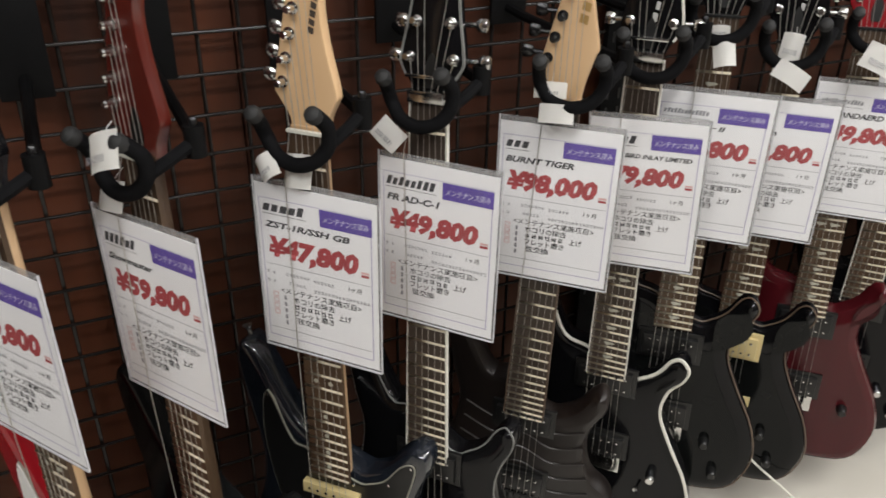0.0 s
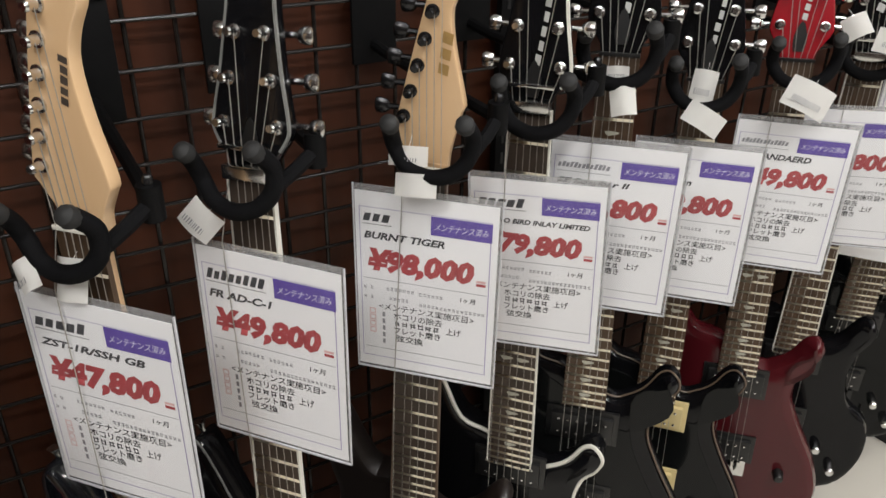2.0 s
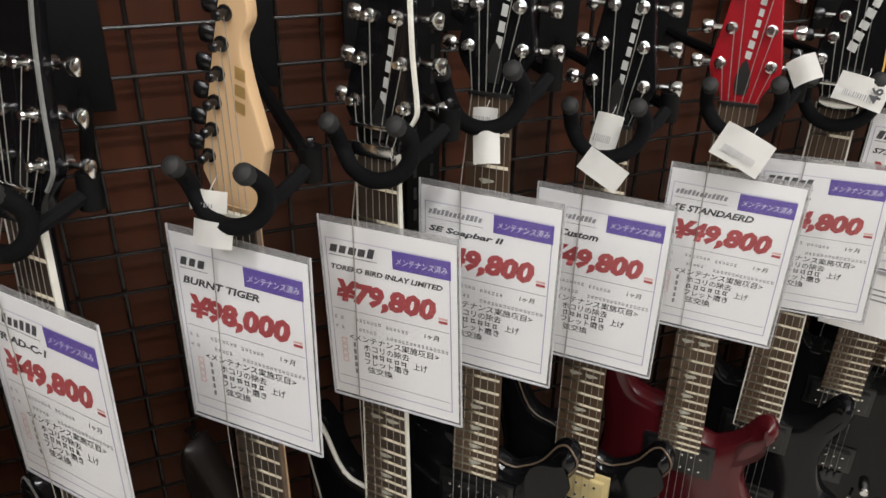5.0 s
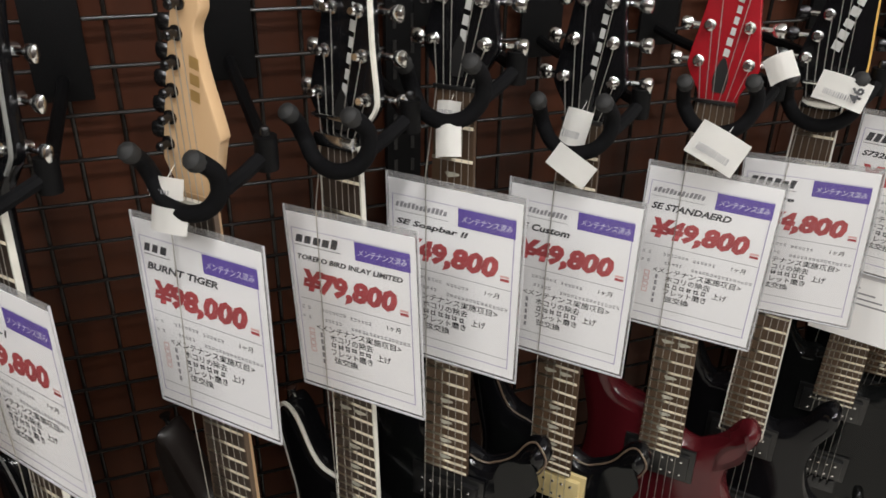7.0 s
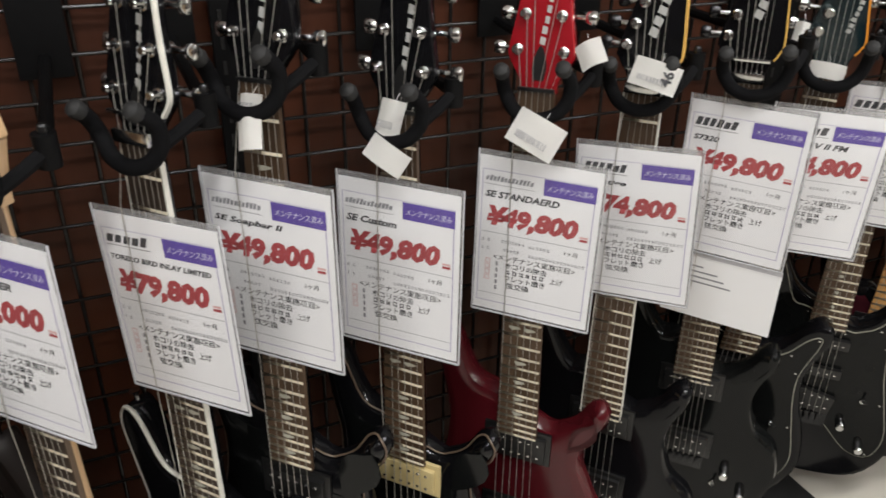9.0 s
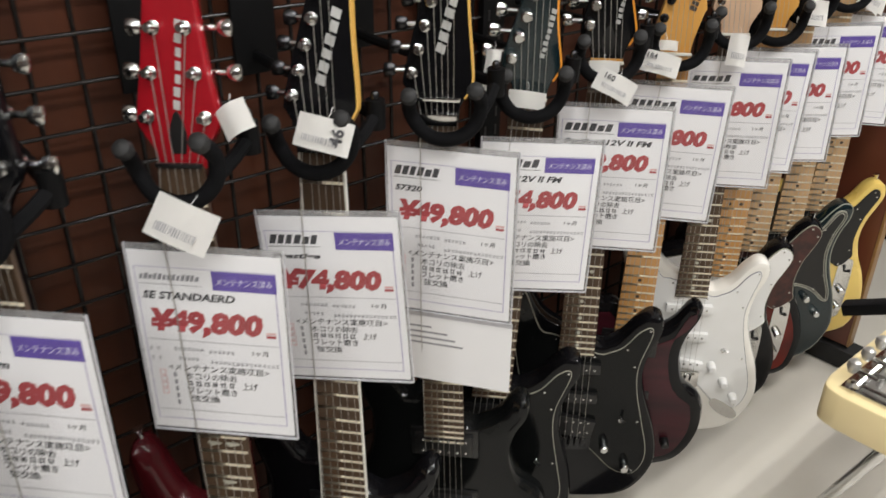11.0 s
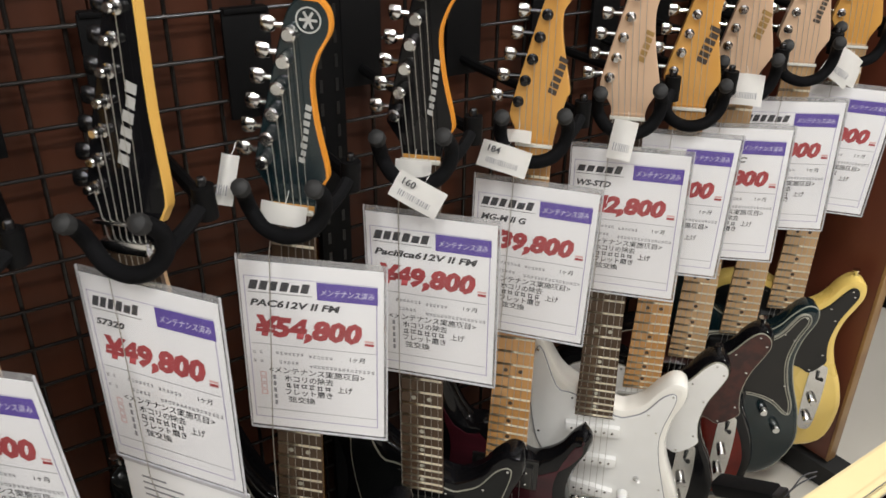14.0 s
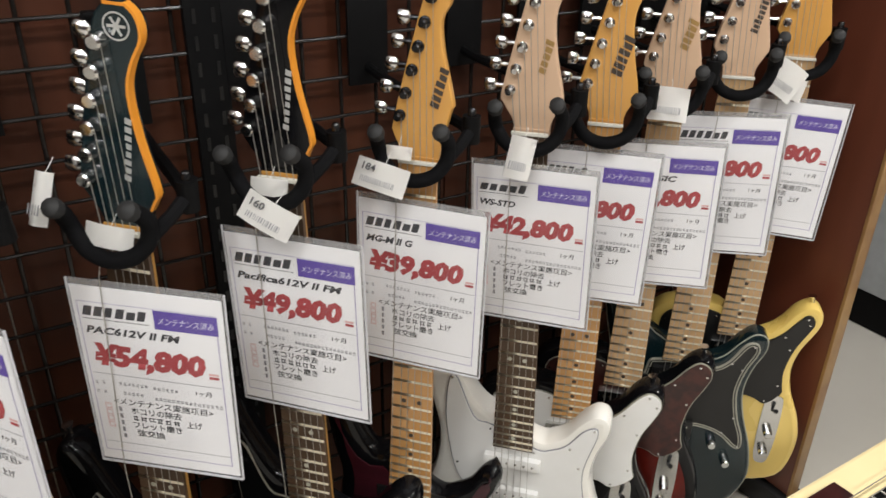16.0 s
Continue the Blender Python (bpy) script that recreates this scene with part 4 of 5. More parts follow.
# each: card pose at the middle of its top edge, nut (place, turn, lean, swing), parts, maker blocks, model line, price, label of the guitar
ROW = [
    dict(card=(-0.0850, 0.7186, 0.7901, 0.0, -0.5, -56.9), nut=(-0.0806, 0.7386, 0.8400, -56.9, 0.0, 0.0), head="inline", head_mat="black", neck_mat="maple", board="rosewood", dots=True, body="strat", body_mat="red", guard="strat", guard_mat="guard_white", pickups=STRAT_PICKUPS,
         brand=(6, 0.32, False), model=None, price="¥49,800", label="bright red electric guitar with a maple neck and rosewood fretboard"),
    dict(card=(0.0487, 0.7233, 0.7945, -0.0, -0.9, -59.2), nut=(0.0545, 0.7433, 0.8460, -59.2, 0.0, 0.0), head="inline", head_mat="red_brown", neck_mat="rosewood", board="rosewood", body="strat", body_mat="charcoal", pickups=CARVED_PICKUPS, knobs=TWO_KNOBS, metal="chrome",
         brand=(6, 0.32, False), model=("Showmaster", 0.46, 0.036), price="¥59,800", label="black electric guitar with a red stained headstock"),
    dict(card=(0.2178, 0.7221, 0.7979, 0.4, 0.8, -48.9), nut=(0.2189, 0.7419, 0.8480, -48.9, 0.0, 0.0), head="inline", head_mat="maple", neck_mat="maple", board="rosewood", dots=True, body="strat", body_mat="blue_black", guard="strat", guard_mat="guard_black", pickups=((-0.495, *SINGLE, "cream_plastic", None), (-0.555, *SINGLE, "cream_plastic", None), (-0.615, *HUM, "cream_plastic", None)), mark=(0.012, 0.10, 5, 0.04, 0.008, "dark_ink", 78), cover=False,
         brand=(5, 0.36, False), model=("ZST-1R/SSH GB", 0.72, 0.038), price="¥47,800", label="midnight blue electric guitar with a pale maple headstock"),
    dict(card=(0.3597, 0.7177, 0.8051, -0.4, 0.5, -51.2), nut=(0.3617, 0.7521, 0.8633, -51.7, -1.8, 3.7), frets=24, lift=0.000, head="three", head_mat="black", head_edge="dull_edge", edge_both=True, edge_width=0.0015, edge_depth=0.002, tilt=8, neck_mat="black", board="ebony", bound="binding", body_edge="dull_edge", body="super", body_mat="black", pickups=CARVED_PICKUPS, knobs=DARK_KNOBS, lock=True, metal="chrome",
         brand=(8, 0.42, False), model=("FR AD-C-1", 0.46, 0.042), price="¥49,800", label="glossy black electric guitar with a silver-edged headstock"),
    dict(card=(0.5224, 0.7231, 0.8254, -0.1, 0.3, -46.3), nut=(0.5234, 0.7312, 0.8442, -45.1, 2.2, -2.1), drop=0.012, frets=24, lift=0.030, aside=0.012, head="wedge", head_mat="maple", neck_mat="maple", board="ebony", bound="tan_edge", body="super", body_mat="burnt", grooves=True, pickups=CARVED_PICKUPS, knobs=((0.09, -0.69, "guard_black"),), metal="black_metal", cover=False, mark=(0.018, 0.092, 3, 0.042, 0.012, "gold_ink", 84),
         brand=(3, 0.2, False), model=("BURNT TIGER", 0.58, 0.04), price="¥98,000", label="dark carved tiger-striped electric guitar with a bare maple headstock"),
    dict(card=(0.6614, 0.7303, 0.8116, 0.7, -2.0, -46.9), nut=(0.6601, 0.7513, 0.8779, -49.6, -0.3, -0.3), drop=0.030, frets=24, lift=0.008, aside=0.010, nut_mat="guard_black", head="three", head_mat="black", head_edge="binding", edge_width=0.002, edge_depth=0.004, tilt=8, neck_mat="black", board="ebony", bound="binding", dots="birds", body="carved", body_mat="black", body_edge="binding", binding_size=0.0030, pickups=CARVED_PICKUPS, knobs=((0.09, -0.66, "chrome"),), switch=(0.07, -0.70), lock=True, mark=(0.004, 0.03, 7, 0.1, 0.0062, "silver", 84),
         brand=(5, 0.36, False), model=("TORERO BIRD INLAY LIMITED", 0.84, 0.03), price="¥79,800", label="black electric guitar with white binding on body and neck"),
    dict(card=(0.7666, 0.7252, 0.8342, 1.2, 0.1, -46.0), nut=(0.7730, 0.7490, 0.9201, -46.3, -0.9, 1.9), scale=0.635, drop=-0.009, nut_mat="guard_black", head="three", head_mat="black", tilt=8, neck_mat="black", board="rosewood", dots="birds", body="carved", body_mat="black", top_mat="charcoal", body_edge="tan_edge", rim=0.016, pickups=CARVED_PICKUPS, knobs=DARK_KNOBS, mark=(0.004, 0.03, 6, 0.085, 0.0062, "silver", 84),
         brand=(13, 0.4, True), model=("SE Soapbar II", 0.56, 0.042), price="¥49,800", label="charcoal electric guitar with a tan edge and black headstock"),
    dict(card=(0.9105, 0.7381, 0.8041, -1.0, -0.1, -47.1), nut=(0.9150, 0.7510, 0.8730, -49.4, -0.7, 0.4), nut_mat="guard_black", head="three", head_mat="black", tilt=8, neck_mat="black", board="rosewood", dots="birds", body="carved", body_mat="black", top_mat="charcoal", body_edge="tan_edge", rim=0.016, pickups=((-0.495, *HUM, "cream_plastic", "cream_plastic"), (-0.62, *HUM, "cream_plastic", "cream_plastic")), knobs=DARK_KNOBS, mark=(0.004, 0.03, 8, 0.11, 0.0062, "silver", 84),
         brand=(13, 0.4, True), model=("SE Custom", 0.43, 0.042), price="¥49,800", label="charcoal electric guitar with cream pickup rings"),
    dict(card=(1.0817, 0.7293, 0.8070, -0.6, 0.6, -46.0), nut=(1.0812, 0.7536, 0.8772, -47.9, -1.4, 2.2), frets=24, scale=0.635, drop=0.004, aside=0.006, nut_mat="guard_black", head="three", head_mat="red", tilt=8, neck_mat="cherry", board="rosewood", dots="birds", body="carved", body_mat="cherry", rim=0.014, pickups=CARVED_PICKUPS, knobs=((0.09, -0.655, "guard_black"),), mark=(0.004, 0.05, 7, 0.08, 0.0062, "silver", 84),
         brand=(13, 0.4, True), model=("SE STANDAERD", 0.62, 0.042), price="¥49,800", label="cherry red electric guitar with a bright red headstock"),
    dict(card=(1.2132, 0.7265, 0.8063, 2.5, -2.9, -47.6), nut=(1.2209, 0.7426, 0.8662, -49.2, -0.1, -0.0), frets=24, bridge="black_metal", lift=0.008, head="point", head_mat="black", head_edge="yellow_edge", tilt=10, neck_mat="maple", board="rosewood", bound="binding", body="super", body_mat="black", pickups=CARVED_PICKUPS, knobs=TWO_KNOBS, edge_to=0.25, edge_width=0.0012, edge_depth=0.011, lock=True, metal="chrome", button="black_metal", cover=False, mark=(0.004, 0.06, 6, 0.078, 0.010, "silver", 76),
         brand=(6, 0.36, False), model=("Prestige", 0.36, 0.04), price="¥74,800", label="black electric guitar with a pointed headstock and white neck binding"),
    dict(card=(1.3642, 0.7086, 0.8459, 0.0, -0.1, -55.5), nut=(1.3613, 0.7283, 0.8694, -47.5, -0.7, -5.0), frets=24, bridge="black_metal", lift=0.014, aside=0.010, head="point", head_mat="black", head_edge="yellow_edge", tilt=10, neck_mat="maple", board="rosewood", strings=7, body="super", body_mat="charcoal", pickups=CARVED_PICKUPS, knobs=TWO_KNOBS, edge_to=0.25, edge_width=0.0012, edge_depth=0.011, lock=True, metal="chrome", button="black_metal", cover=False, mark=(0.006, 0.07, 6, 0.074, 0.010, "silver", 76), switch=(0.06, -0.70),
         brand=(6, 0.36, False), model=("S7320", 0.22, 0.036), price="¥49,800", label="dark grey seven-string electric guitar with a yellow-edged headstock"),
    dict(card=(1.5192, 0.7154, 0.8185, 0.6, 1.2, -41.1), nut=(1.5129, 0.7378, 0.8616, -42.1, 3.5, -2.9), lift=0.012, bridge="black_metal", head="inline", head_mat="teal", head_edge="orange_edge", locker=1.55, neck_mat="amber", board="rosewood", dots=True, body="strat", body_mat="black", guard="strat", guard_mat="charcoal", pickups=BLACK_PICKUPS, knobs=((0.062, -0.655, "chrome"), (0.1, -0.695, "chrome")), switch=(0.085, -0.60), roundel=True, mark=(0.012, 0.05, 8, 0.06, 0.006, "silver", 82), cover_mat="teal",
         brand=(6, 0.44, False), model=("PAC612V II FM", 0.64, 0.042), price="¥54,800", label="black electric guitar with a teal, orange-edged headstock"),
    dict(card=(1.6601, 0.7173, 0.8340, 1.5, -0.4, -49.2), nut=(1.6621, 0.7425, 0.8811, -47.2, -0.1, -1.4), lift=0.010, bridge="black_metal", head="inline", head_mat="black", head_edge="orange_edge", locker=1.55, neck_mat="amber", board="rosewood", dots=True, body="strat", body_mat="black", guard="strat", guard_mat="charcoal", pickups=BLACK_PICKUPS, knobs=((0.062, -0.655, "chrome"), (0.1, -0.695, "chrome")), switch=(0.085, -0.60), mark=(0.012, 0.05, 8, 0.06, 0.006, "silver", 82),
         brand=(6, 0.44, False), model=("Pacifica612V II FM", 0.80, 0.042), price="¥49,800", label="black electric guitar with an orange-edged black headstock"),
    dict(card=(1.8129, 0.7237, 0.8345, 0.9, 1.2, -49.8), nut=(1.8177, 0.7422, 0.8695, -46.5, 1.0, 0.8), lift=0.015, plain_edge=True, head="wedge", head_mat="amber", neck_mat="amber", board="board_amber", dots=True, body="super", body_mat="black", top_mat="purple", rim=0.016, pickups=CARVED_PICKUPS, knobs=((0.09, -0.70, "guard_black"),), metal="black_metal", button="chrome", cover=False, mark=(0.019, 0.06, 6, 0.045, 0.01, "dark_ink", 76),
         brand=(6, 0.44, False), model=("MG-M II G", 0.38, 0.042), price="¥39,800", label="dark purple flame-topped electric guitar with an amber maple neck"),
    dict(card=(1.9640, 0.7234, 0.8484, 1.9, -1.1, -50.6), nut=(1.9660, 0.7395, 0.8780, -47.5, -0.7, -0.7), lift=0.014, head="inline", head_mat="maple_pink", neck_mat="maple_pink", board="rosewood", dots=True, body="strat", body_mat="white", guard="strat", guard_mat="guard_white", guard_edge="grey_ink", pickups=STRAT_PICKUPS, knobs=((0.058, -0.62, "guard_white"), (0.085, -0.655, "guard_white"), (0.108, -0.69, "guard_white")), switch=(0.075, -0.585), switch_mat="guard_white", jack=True, cover=False, mark=(0.012, 0.07, 5, 0.04, 0.01, "gold_ink", 76),
         brand=(5, 0.4, False), model=("WS-STD", 0.3, 0.04), price="¥42,800", label="white electric guitar with a white pickguard and rosewood fretboard"),
    dict(card=(2.0801, 0.7364, 0.8442, 0.0, 0.6, -45.0), nut=(2.0841, 0.7408, 0.8706, -44.2, 0.3, -2.2), lift=0.012, head="inline", head_mat="amber", neck_mat="amber", board="board_amber", dots=True, body="tele", body_mat="black", guard="tele_wide", guard_mat="guard_white", pickups=TELE_PICKUPS, plate=True, cover=False, mark=(0.012, 0.06, 6, 0.05, 0.014, "dark_ink", 76),
         brand=(6, 0.34, False), model=None, price="¥49,800", label="black single-cutaway electric guitar with a white pickguard"),
    dict(card=(2.2020, 0.7399, 0.8330, -0.3, -1.8, -45.0), nut=(2.2007, 0.7504, 0.8879, -46.8, 0.6, -0.9), lift=0.010, head="inline", head_mat="maple_pink", neck_mat="maple_pink", board="board_maple", dots=True, body="tele", body_mat="black", top_mat="sunburst", rim=0.013, guard="tele_wide", guard_mat="tortoise", pickups=TELE_PICKUPS, plate=True, cover=False, mark=(0.014, 0.06, 5, 0.04, 0.014, "gold_ink", 76),
         brand=(6, 0.34, False), model=("SE CLASSIC", 0.56, 0.042), price="¥49,800", label="red sunburst electric guitar with a tortoise pickguard"),
    dict(card=(2.3182, 0.7371, 0.8548, 0.5, -2.4, -44.5), nut=(2.3241, 0.7436, 0.8990, -42.6, 0.7, -0.3), drop=0.012, guard_lines=True, lift=0.008, head="inline", head_mat="maple_pink", neck_mat="maple_pink", board="board_maple", dots=True, body="strat", body_mat="teal", guard="edge", guard_mat="guard_black", pickups=((-0.495, *SINGLE, "guard_black", None), (-0.61, *HUM, "guard_black", None)), knobs=((0.077, -0.628, "chrome"), (0.106, -0.664, "chrome")), cover=False, body_edge="guard_edge", mark=(0.014, 0.06, 8, 0.05, 0.01, "dark_ink", 80),
         brand=(6, 0.44, False), model=None, price="¥39,800", label="dark teal electric guitar with a black bound pickguard"),
    dict(card=(2.4519, 0.7306, 0.8584, -1.6, 2.4, -46.4), nut=(2.4513, 0.7419, 0.9110, -45.1, 0.8, 0.3), lift=0.008, head="inline", head_mat="amber", neck_mat="maple", board="board_maple", dots=True, body="tele", body_mat="butter", guard="tele", guard_mat="guard_black", guard_edge="guard_black", pickups=TELE_PICKUPS, plate=True, cover=False,
         brand=(6, 0.34, False), model=None, price="¥39,800", label="butterscotch single-cutaway electric guitar with a black pickguard"),
]

# paper tags: middle, measured from the nut (x, y, z), lean, width, height, by place in the row
TAGS = {
    1: [(0.020, -0.045, 0.026, -22, 0.046, 0.032), (-0.029, -0.014, -0.038, -5, 0.036, 0.029)],
    2: [(-0.029, -0.030, -0.030, -40, 0.027, 0.025), (-0.004, -0.012, -0.037, -4, 0.031, 0.033)],
    3: [(-0.034, -0.028, -0.036, 38, 0.035, 0.025)],
    4: [(-0.011, -0.016, 0.020, -5, 0.038, 0.017), (0.001, -0.030, -0.002, -4, 0.040, 0.020)],
    6: [(-0.000, -0.012, -0.016, -4, 0.025, 0.014), (0.010, -0.032, -0.040, -12, 0.027, 0.028)],
    7: [(-0.001, -0.014, -0.002, 6, 0.028, 0.035), (0.005, -0.034, -0.035, 28, 0.047, 0.024)],
    8: [(0.016, -0.044, -0.036, 24, 0.057, 0.036), (0.060, -0.006, 0.047, -30, 0.030, 0.026)],
    9: [(0.019, -0.046, 0.031, 12, 0.053, 0.029)],
    11: [(-0.050, -0.030, 0.042, 4, 0.017, 0.043), (-0.004, -0.014, 0.005, 3, 0.045, 0.019)],
    12: [(0.009, -0.044, -0.016, 26, 0.054, 0.027), (-0.004, -0.014, -0.001, 0, 0.039, 0.016)],
    13: [(-0.028, -0.040, -0.004, 12, 0.057, 0.028), (-0.018, -0.016, 0.016, 0, 0.032, 0.013)],
    14: [(-0.003, -0.044, -0.012, 8, 0.029, 0.044)],
    16: [(-0.000, -0.040, 0.003, 1, 0.048, 0.039)],
    18: [(-0.024, -0.050, -0.019, 30, 0.048, 0.046), (-0.006, -0.030, -0.029, 15, 0.033, 0.041)],
}

for i, s in enumerate(ROW):
    card_m = pose(*s["card"])
    gx, gy, gz, turn, lean, swing = s["nut"]
    gm = pose(gx, gy, gz, 0, 0, turn) @ Matrix.Rotation(radians(lean), 4, "Y") @ Matrix.Rotation(-radians(swing), 4, "X")
    inv = gm.inverted()
    s["card_ends"] = [inv @ (card_m @ Vector((-0.016, 0, z))) for z in (0, -CARD_H)]
    guitar(s, gm, s["label"])
    hanger(gm, s.get("lift", 0.0), s.get("aside", 0.0))
    price_card(card_m, s["brand"], s["model"], s["price"], "white printed price card reading " + s["price"] + " in a clear sleeve")
    for k, (tx, ty, tz, lean, w, h) in enumerate(TAGS.get(i, ())):
        tm = gm @ Matrix.Translation((tx, ty, tz)) @ Matrix.Rotation(radians(lean), 4, "Y") @ Matrix.Rotation(radians(-24), 4, "X") @ Matrix.Translation((0, 0, h * 0.54))
        tag = hang_tag(tm, w, h * 1.08, "small white paper tag with a bar code, tied at the headstock", bars=k == 0)
        if i in (12, 13) and k == 0:
            write("number_text", "160" if i == 12 else "184", 0.014, 0.0075, (-w * 0.36, -0.0078, -0.012), "ink", tag, 0, 0.02)
        if i == 9:
            number = write("number_text", "46", 0.017, 0.0125, (0, 0, 0), "ink", tag, 0, 0.03)
            number.matrix_basis = pose(0.020, -0.0078, -0.0245, 0, -90, 0)

# a second sheet of paper below the card of the seven-string guitar
s = ROW[10]
note = empty("notice_sheet", pose(*s["card"]) @ pose(0.002, 0.003, -0.218), "white notice sheet with few printed lines below a price card", "notice")
part("sheet", box((0.150, 0.0006, 0.10), (0, 0, -0.05)), "paper", note)
bm = bmesh.new()
for k, w in enumerate((0.03, 0.05, 0.06, 0.07)):
    add_quad(bm, -0.055, -0.022 - 0.008 * k, -0.055 + w, -0.0195 - 0.008 * k, -0.0006)
part("small_print", bm, "grey_ink", note, smooth=False)
part("clip_bar", box((0.15, 0.002, 0.006), (0, -0.0005, -0.002)), "film_edge", note)

# white cable that trails from behind the charcoal guitars to the floor
cable = empty("white_cable", pose(0, 0, 0), "thin white cable trailing from the guitars to the floor", "cable")
part("cord", tube(smooth_line([(0.90, 0.79, 0.26), (0.935, 0.735, 0.20), (0.965, 0.68, 0.155), (0.997, 0.625, 0.12), (1.05, 0.585, 0.06), (1.10, 0.575, 0.004), (1.18, 0.56, 0.003)], 4), 0.0022, 6), "binding", cable)

# ---- lap steel on its stand ----
steel = empty("lap_steel_guitar", pose(1.545, 0.364, 0.615), "cream lap steel guitar with chrome tuners lying on a stand", "lap steel guitar")
L, WID = 1.05, 0.128
ol = [Vector(p) for p in ((0.052, -0.028), (0.060, -0.006), (0.085, 0.0), (L, 0.0), (L, -WID), (0.085, -WID), (0.060, -WID + 0.006), (0.052, -WID + 0.028))]
bm = slab(smooth_line(ol[:3], 4)[:-1] + [ol[2], ol[3], ol[4], ol[5]] + smooth_line(ol[5:], 4)[1:], 0.0, 0.045, 0.004)
bmesh.ops.transform(bm, matrix=Matrix(((1, 0, 0, 0), (0, 0, 1, 0), (0, -1, 0, 0), (0, 0, 0, 1))), verts=bm.verts)
part("body", bm, "cream", steel)
pan = part("tuner_pan", box((0.150, 0.086, 0.002), (0.142, -0.062, 0.002), 0.0005), "chrome", steel)
part("pan_well", box((0.136, 0.05, 0.002), (0.142, -0.062, 0.0035), 0.0005), "satin_steel", pan)
for y, out in ((-0.034, 1), (-0.098, -1)):
    part("rail", tube([(0.066, y, 0.010), (0.216, y, 0.010)], 0.0035, 8), "chrome", pan)
    for k in range(4):
        x = 0.092 + 0.035 * k
        yy = y + out * 0.015
        tk = part("tuner", tube([(x, y - out * 0.012, 0.012), (x, yy, 0.014)], 0.003, 8), "chrome", pan)
        part("button", tube([(x - 0.003, yy, 0.010), (x - 0.002, yy, 0.016), (x, yy, 0.022), (x, yy, 0.025)], [0.004, 0.0072, 0.0072, 0.0035], 12), "satin_steel", tk)
        part("post", tube([(x, y - out * 0.014, 0.006), (x, y - out * 0.014, 0.018)], 0.0035, 10), "chrome", tk)
for x in (0.075, 0.105, 0.142, 0.178):
    part("cross_bar", tube([(x, -0.026, 0.009), (x, -0.098, 0.009)], 0.0025, 8), "chrome", pan)
part("nut_bar", box((0.014, 0.082, 0.020), (0.219, -0.060, 0.010), 0.003), "chrome", steel)
board = part("fretboard", box((0.62, 0.050, 0.005), (0.54, -0.071, 0.0025), 0.0008), "black", steel)
for k in range(1, 25):
    x = 0.232 + 0.57 * (1 - 2 ** (-k / 12))
    part("fret_line", box((0.0016, 0.048, 0.0008), (x, -0.071, 0.0056)), "binding", board)
for k in (3, 5, 7, 9, 12, 15, 17, 19):
    x = 0.232 + 0.57 * (1 - 2 ** (-(k - 0.5) / 12))
    bm = turned(0, 0, [(0.0, 0.004), (-0.0008, 0.004)], 10)
    ob = part("inlay", bm, "pearl", board)
    ob.matrix_basis = pose(x, -0.066, 0.0052, -90, 0, 0)
for k in range(6):
    y = -0.044 - 0.0088 * k
    part("string", tube([(0.085 + 0.037 * (k % 4), y * 0.8 - 0.012, 0.014), (0.219, y, 0.0208), (0.95, y, 0.018)], 0.0006, 5), "nickel", steel)
part("control_cover", box((0.052, 0.022, 0.008), (0.492, -0.027, 0.004), 0.002), "cover_red", steel, "dark red control cover")
sticker = empty("price_sticker", pose(1.545 + 0.165, 0.364 - 0.062, 0.615 + 0.0225, 0, 0, -24), "small white price sticker lying on the tuners", "sticker")
part("label_paper", box((0.050, 0.028, 0.001), (0, 0, 0)), "tag_paper", sticker)
part("print", box((0.032, 0.0022, 0.0004), (0, 0.006, 0.0008)), "grey_ink", sticker)
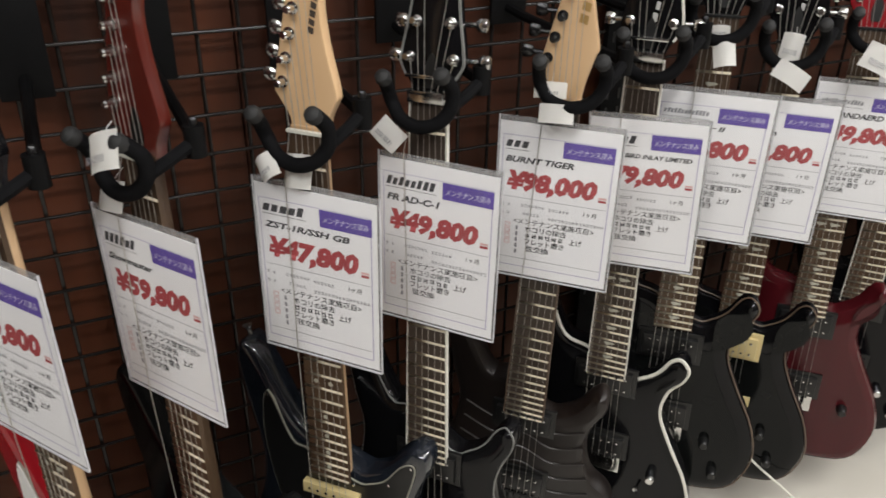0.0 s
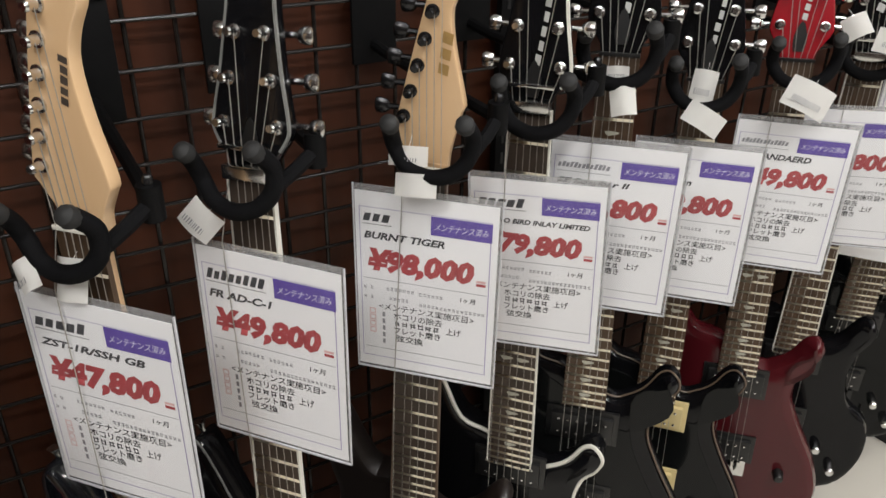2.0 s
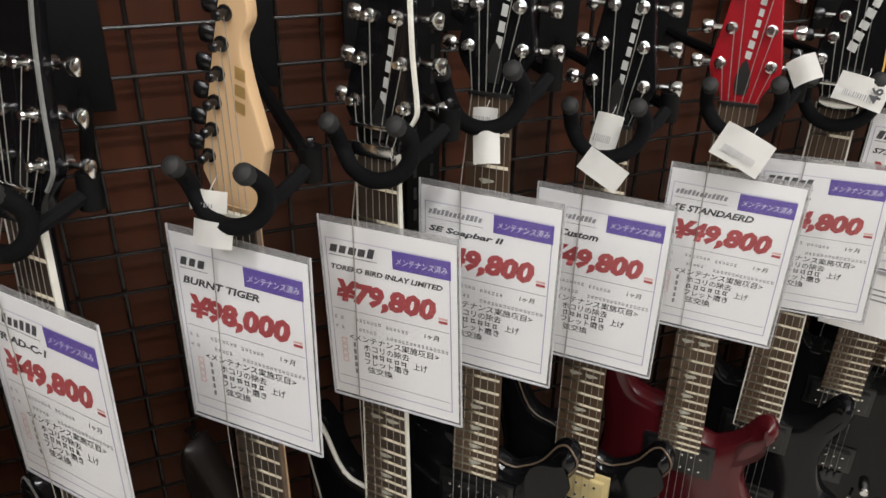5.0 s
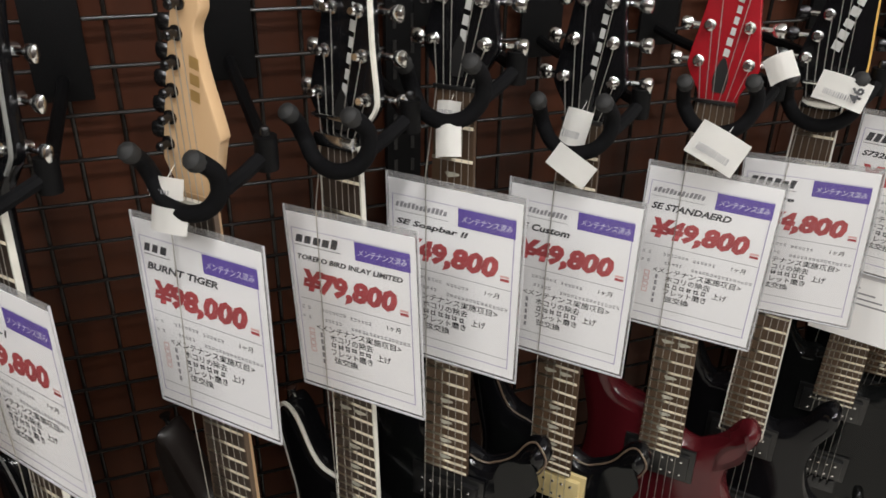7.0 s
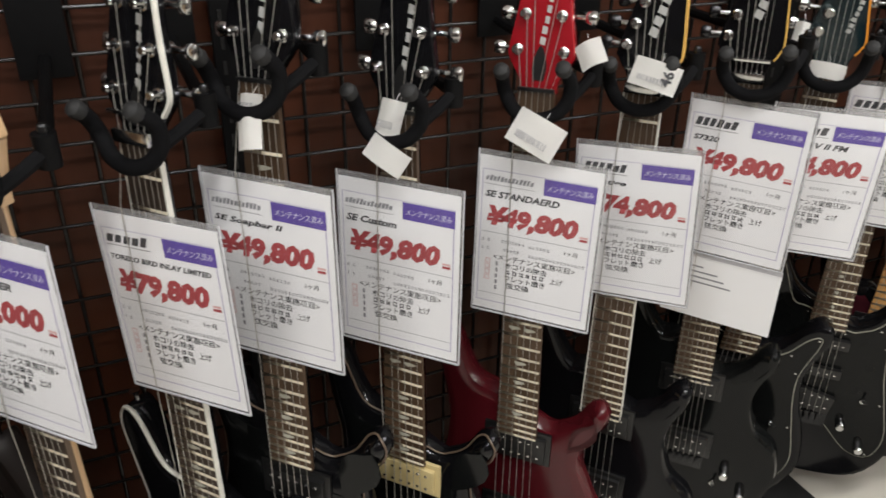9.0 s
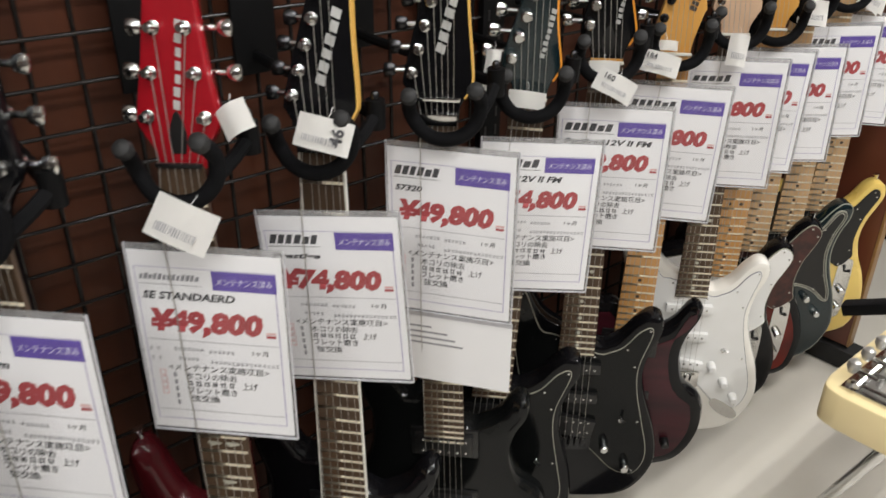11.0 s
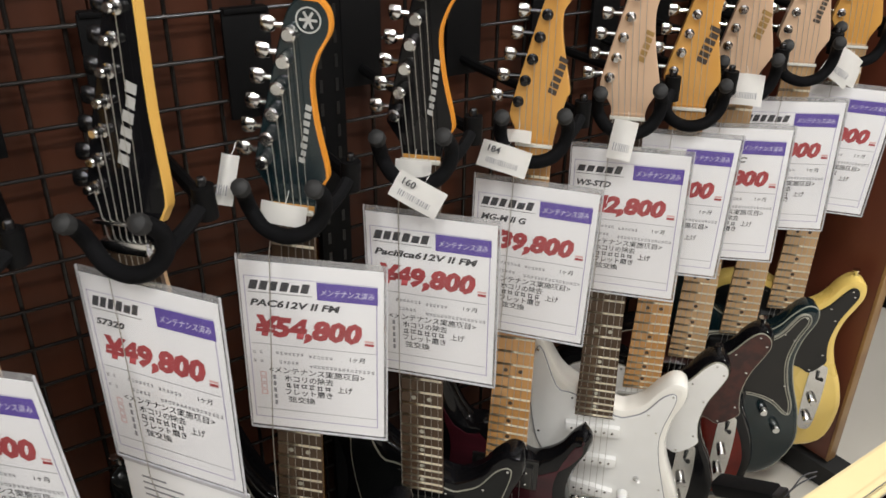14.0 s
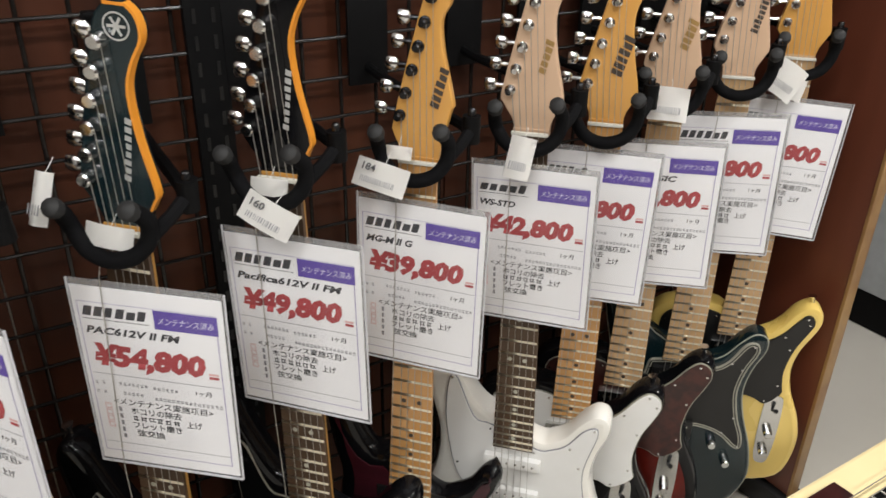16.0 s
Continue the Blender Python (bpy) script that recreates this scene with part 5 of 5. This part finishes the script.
part("print", box((0.022, 0.0018, 0.0004), (-0.006, -0.002, 0.0008)), "grey_ink", sticker)
adapter = empty("plastic_box", pose(1.850, 0.412, 0.592, 0, 24, 100), "small black plastic box with two thin wires beside the lap steel", "plastic box")
part("case", box((0.066, 0.024, 0.016), (0, 0, 0), 0.003), "steel_black", adapter)
part("strain_relief", box((0.01, 0.019, 0.012), (-0.037, 0, 0), 0.002), "guard_black", adapter)
part("wire", tube(smooth_line([(-0.041, 0.005, 0.0), (-0.047, 0.003, 0.007), (-0.056, -0.008, 0.014), (-0.066, -0.022, 0.016)], 4), 0.0008, 6), "ink", adapter)
part("wire", tube(smooth_line([(-0.041, -0.005, 0.0), (-0.047, -0.010, 0.007), (-0.053, -0.022, 0.014), (-0.060, -0.036, 0.012)], 4), 0.0008, 6), "ink", adapter)
stand = empty("folding_stand", pose(2.06, 0.315, 0), "chrome folding stand under the lap steel guitar", "stand")
for x in (0.0, 0.38):
    for sgn in (-1, 1):
        leg = part("leg", tube([(x + sgn * 0.012, sgn * 0.165, 0.012), (x + sgn * 0.012, -sgn * 0.052, 0.560)], 0.011, 10), "chrome", stand)
        part("rubber_foot", tube([(x + sgn * 0.012, sgn * 0.170, 0.0), (x + sgn * 0.012, sgn * 0.158, 0.034)], 0.014, 10), "foot_black", leg)
for y in (-0.05, 0.05):
    part("bearer", tube([(-0.02, y, 0.561), (0.40, y, 0.561)], 0.009, 8), "steel_black", stand)

# black framed case past the end panel
case = empty("equipment_case", pose(3.415, 0.70, 0), "black framed equipment case with grey panels standing on the floor", "case")
part("shell", box((0.5, 1.3, 1.25), (0.25, 0, 0.625), 0.012), "steel_black", case)
for k in range(3):
    part("panel", box((0.006, 0.36, 0.30), (-0.004, -0.45 + 0.43 * k, 0.26), 0.004), "amp_grey", case)
    part("panel", box((0.006, 0.36, 0.62), (-0.004, -0.45 + 0.43 * k, 0.80), 0.004), "guard_black", case)
    part("rivet", tube([(-0.002, -0.235 + 0.43 * k, 0.09), (-0.008, -0.235 + 0.43 * k, 0.09)], 0.009, 10), "chrome", case)
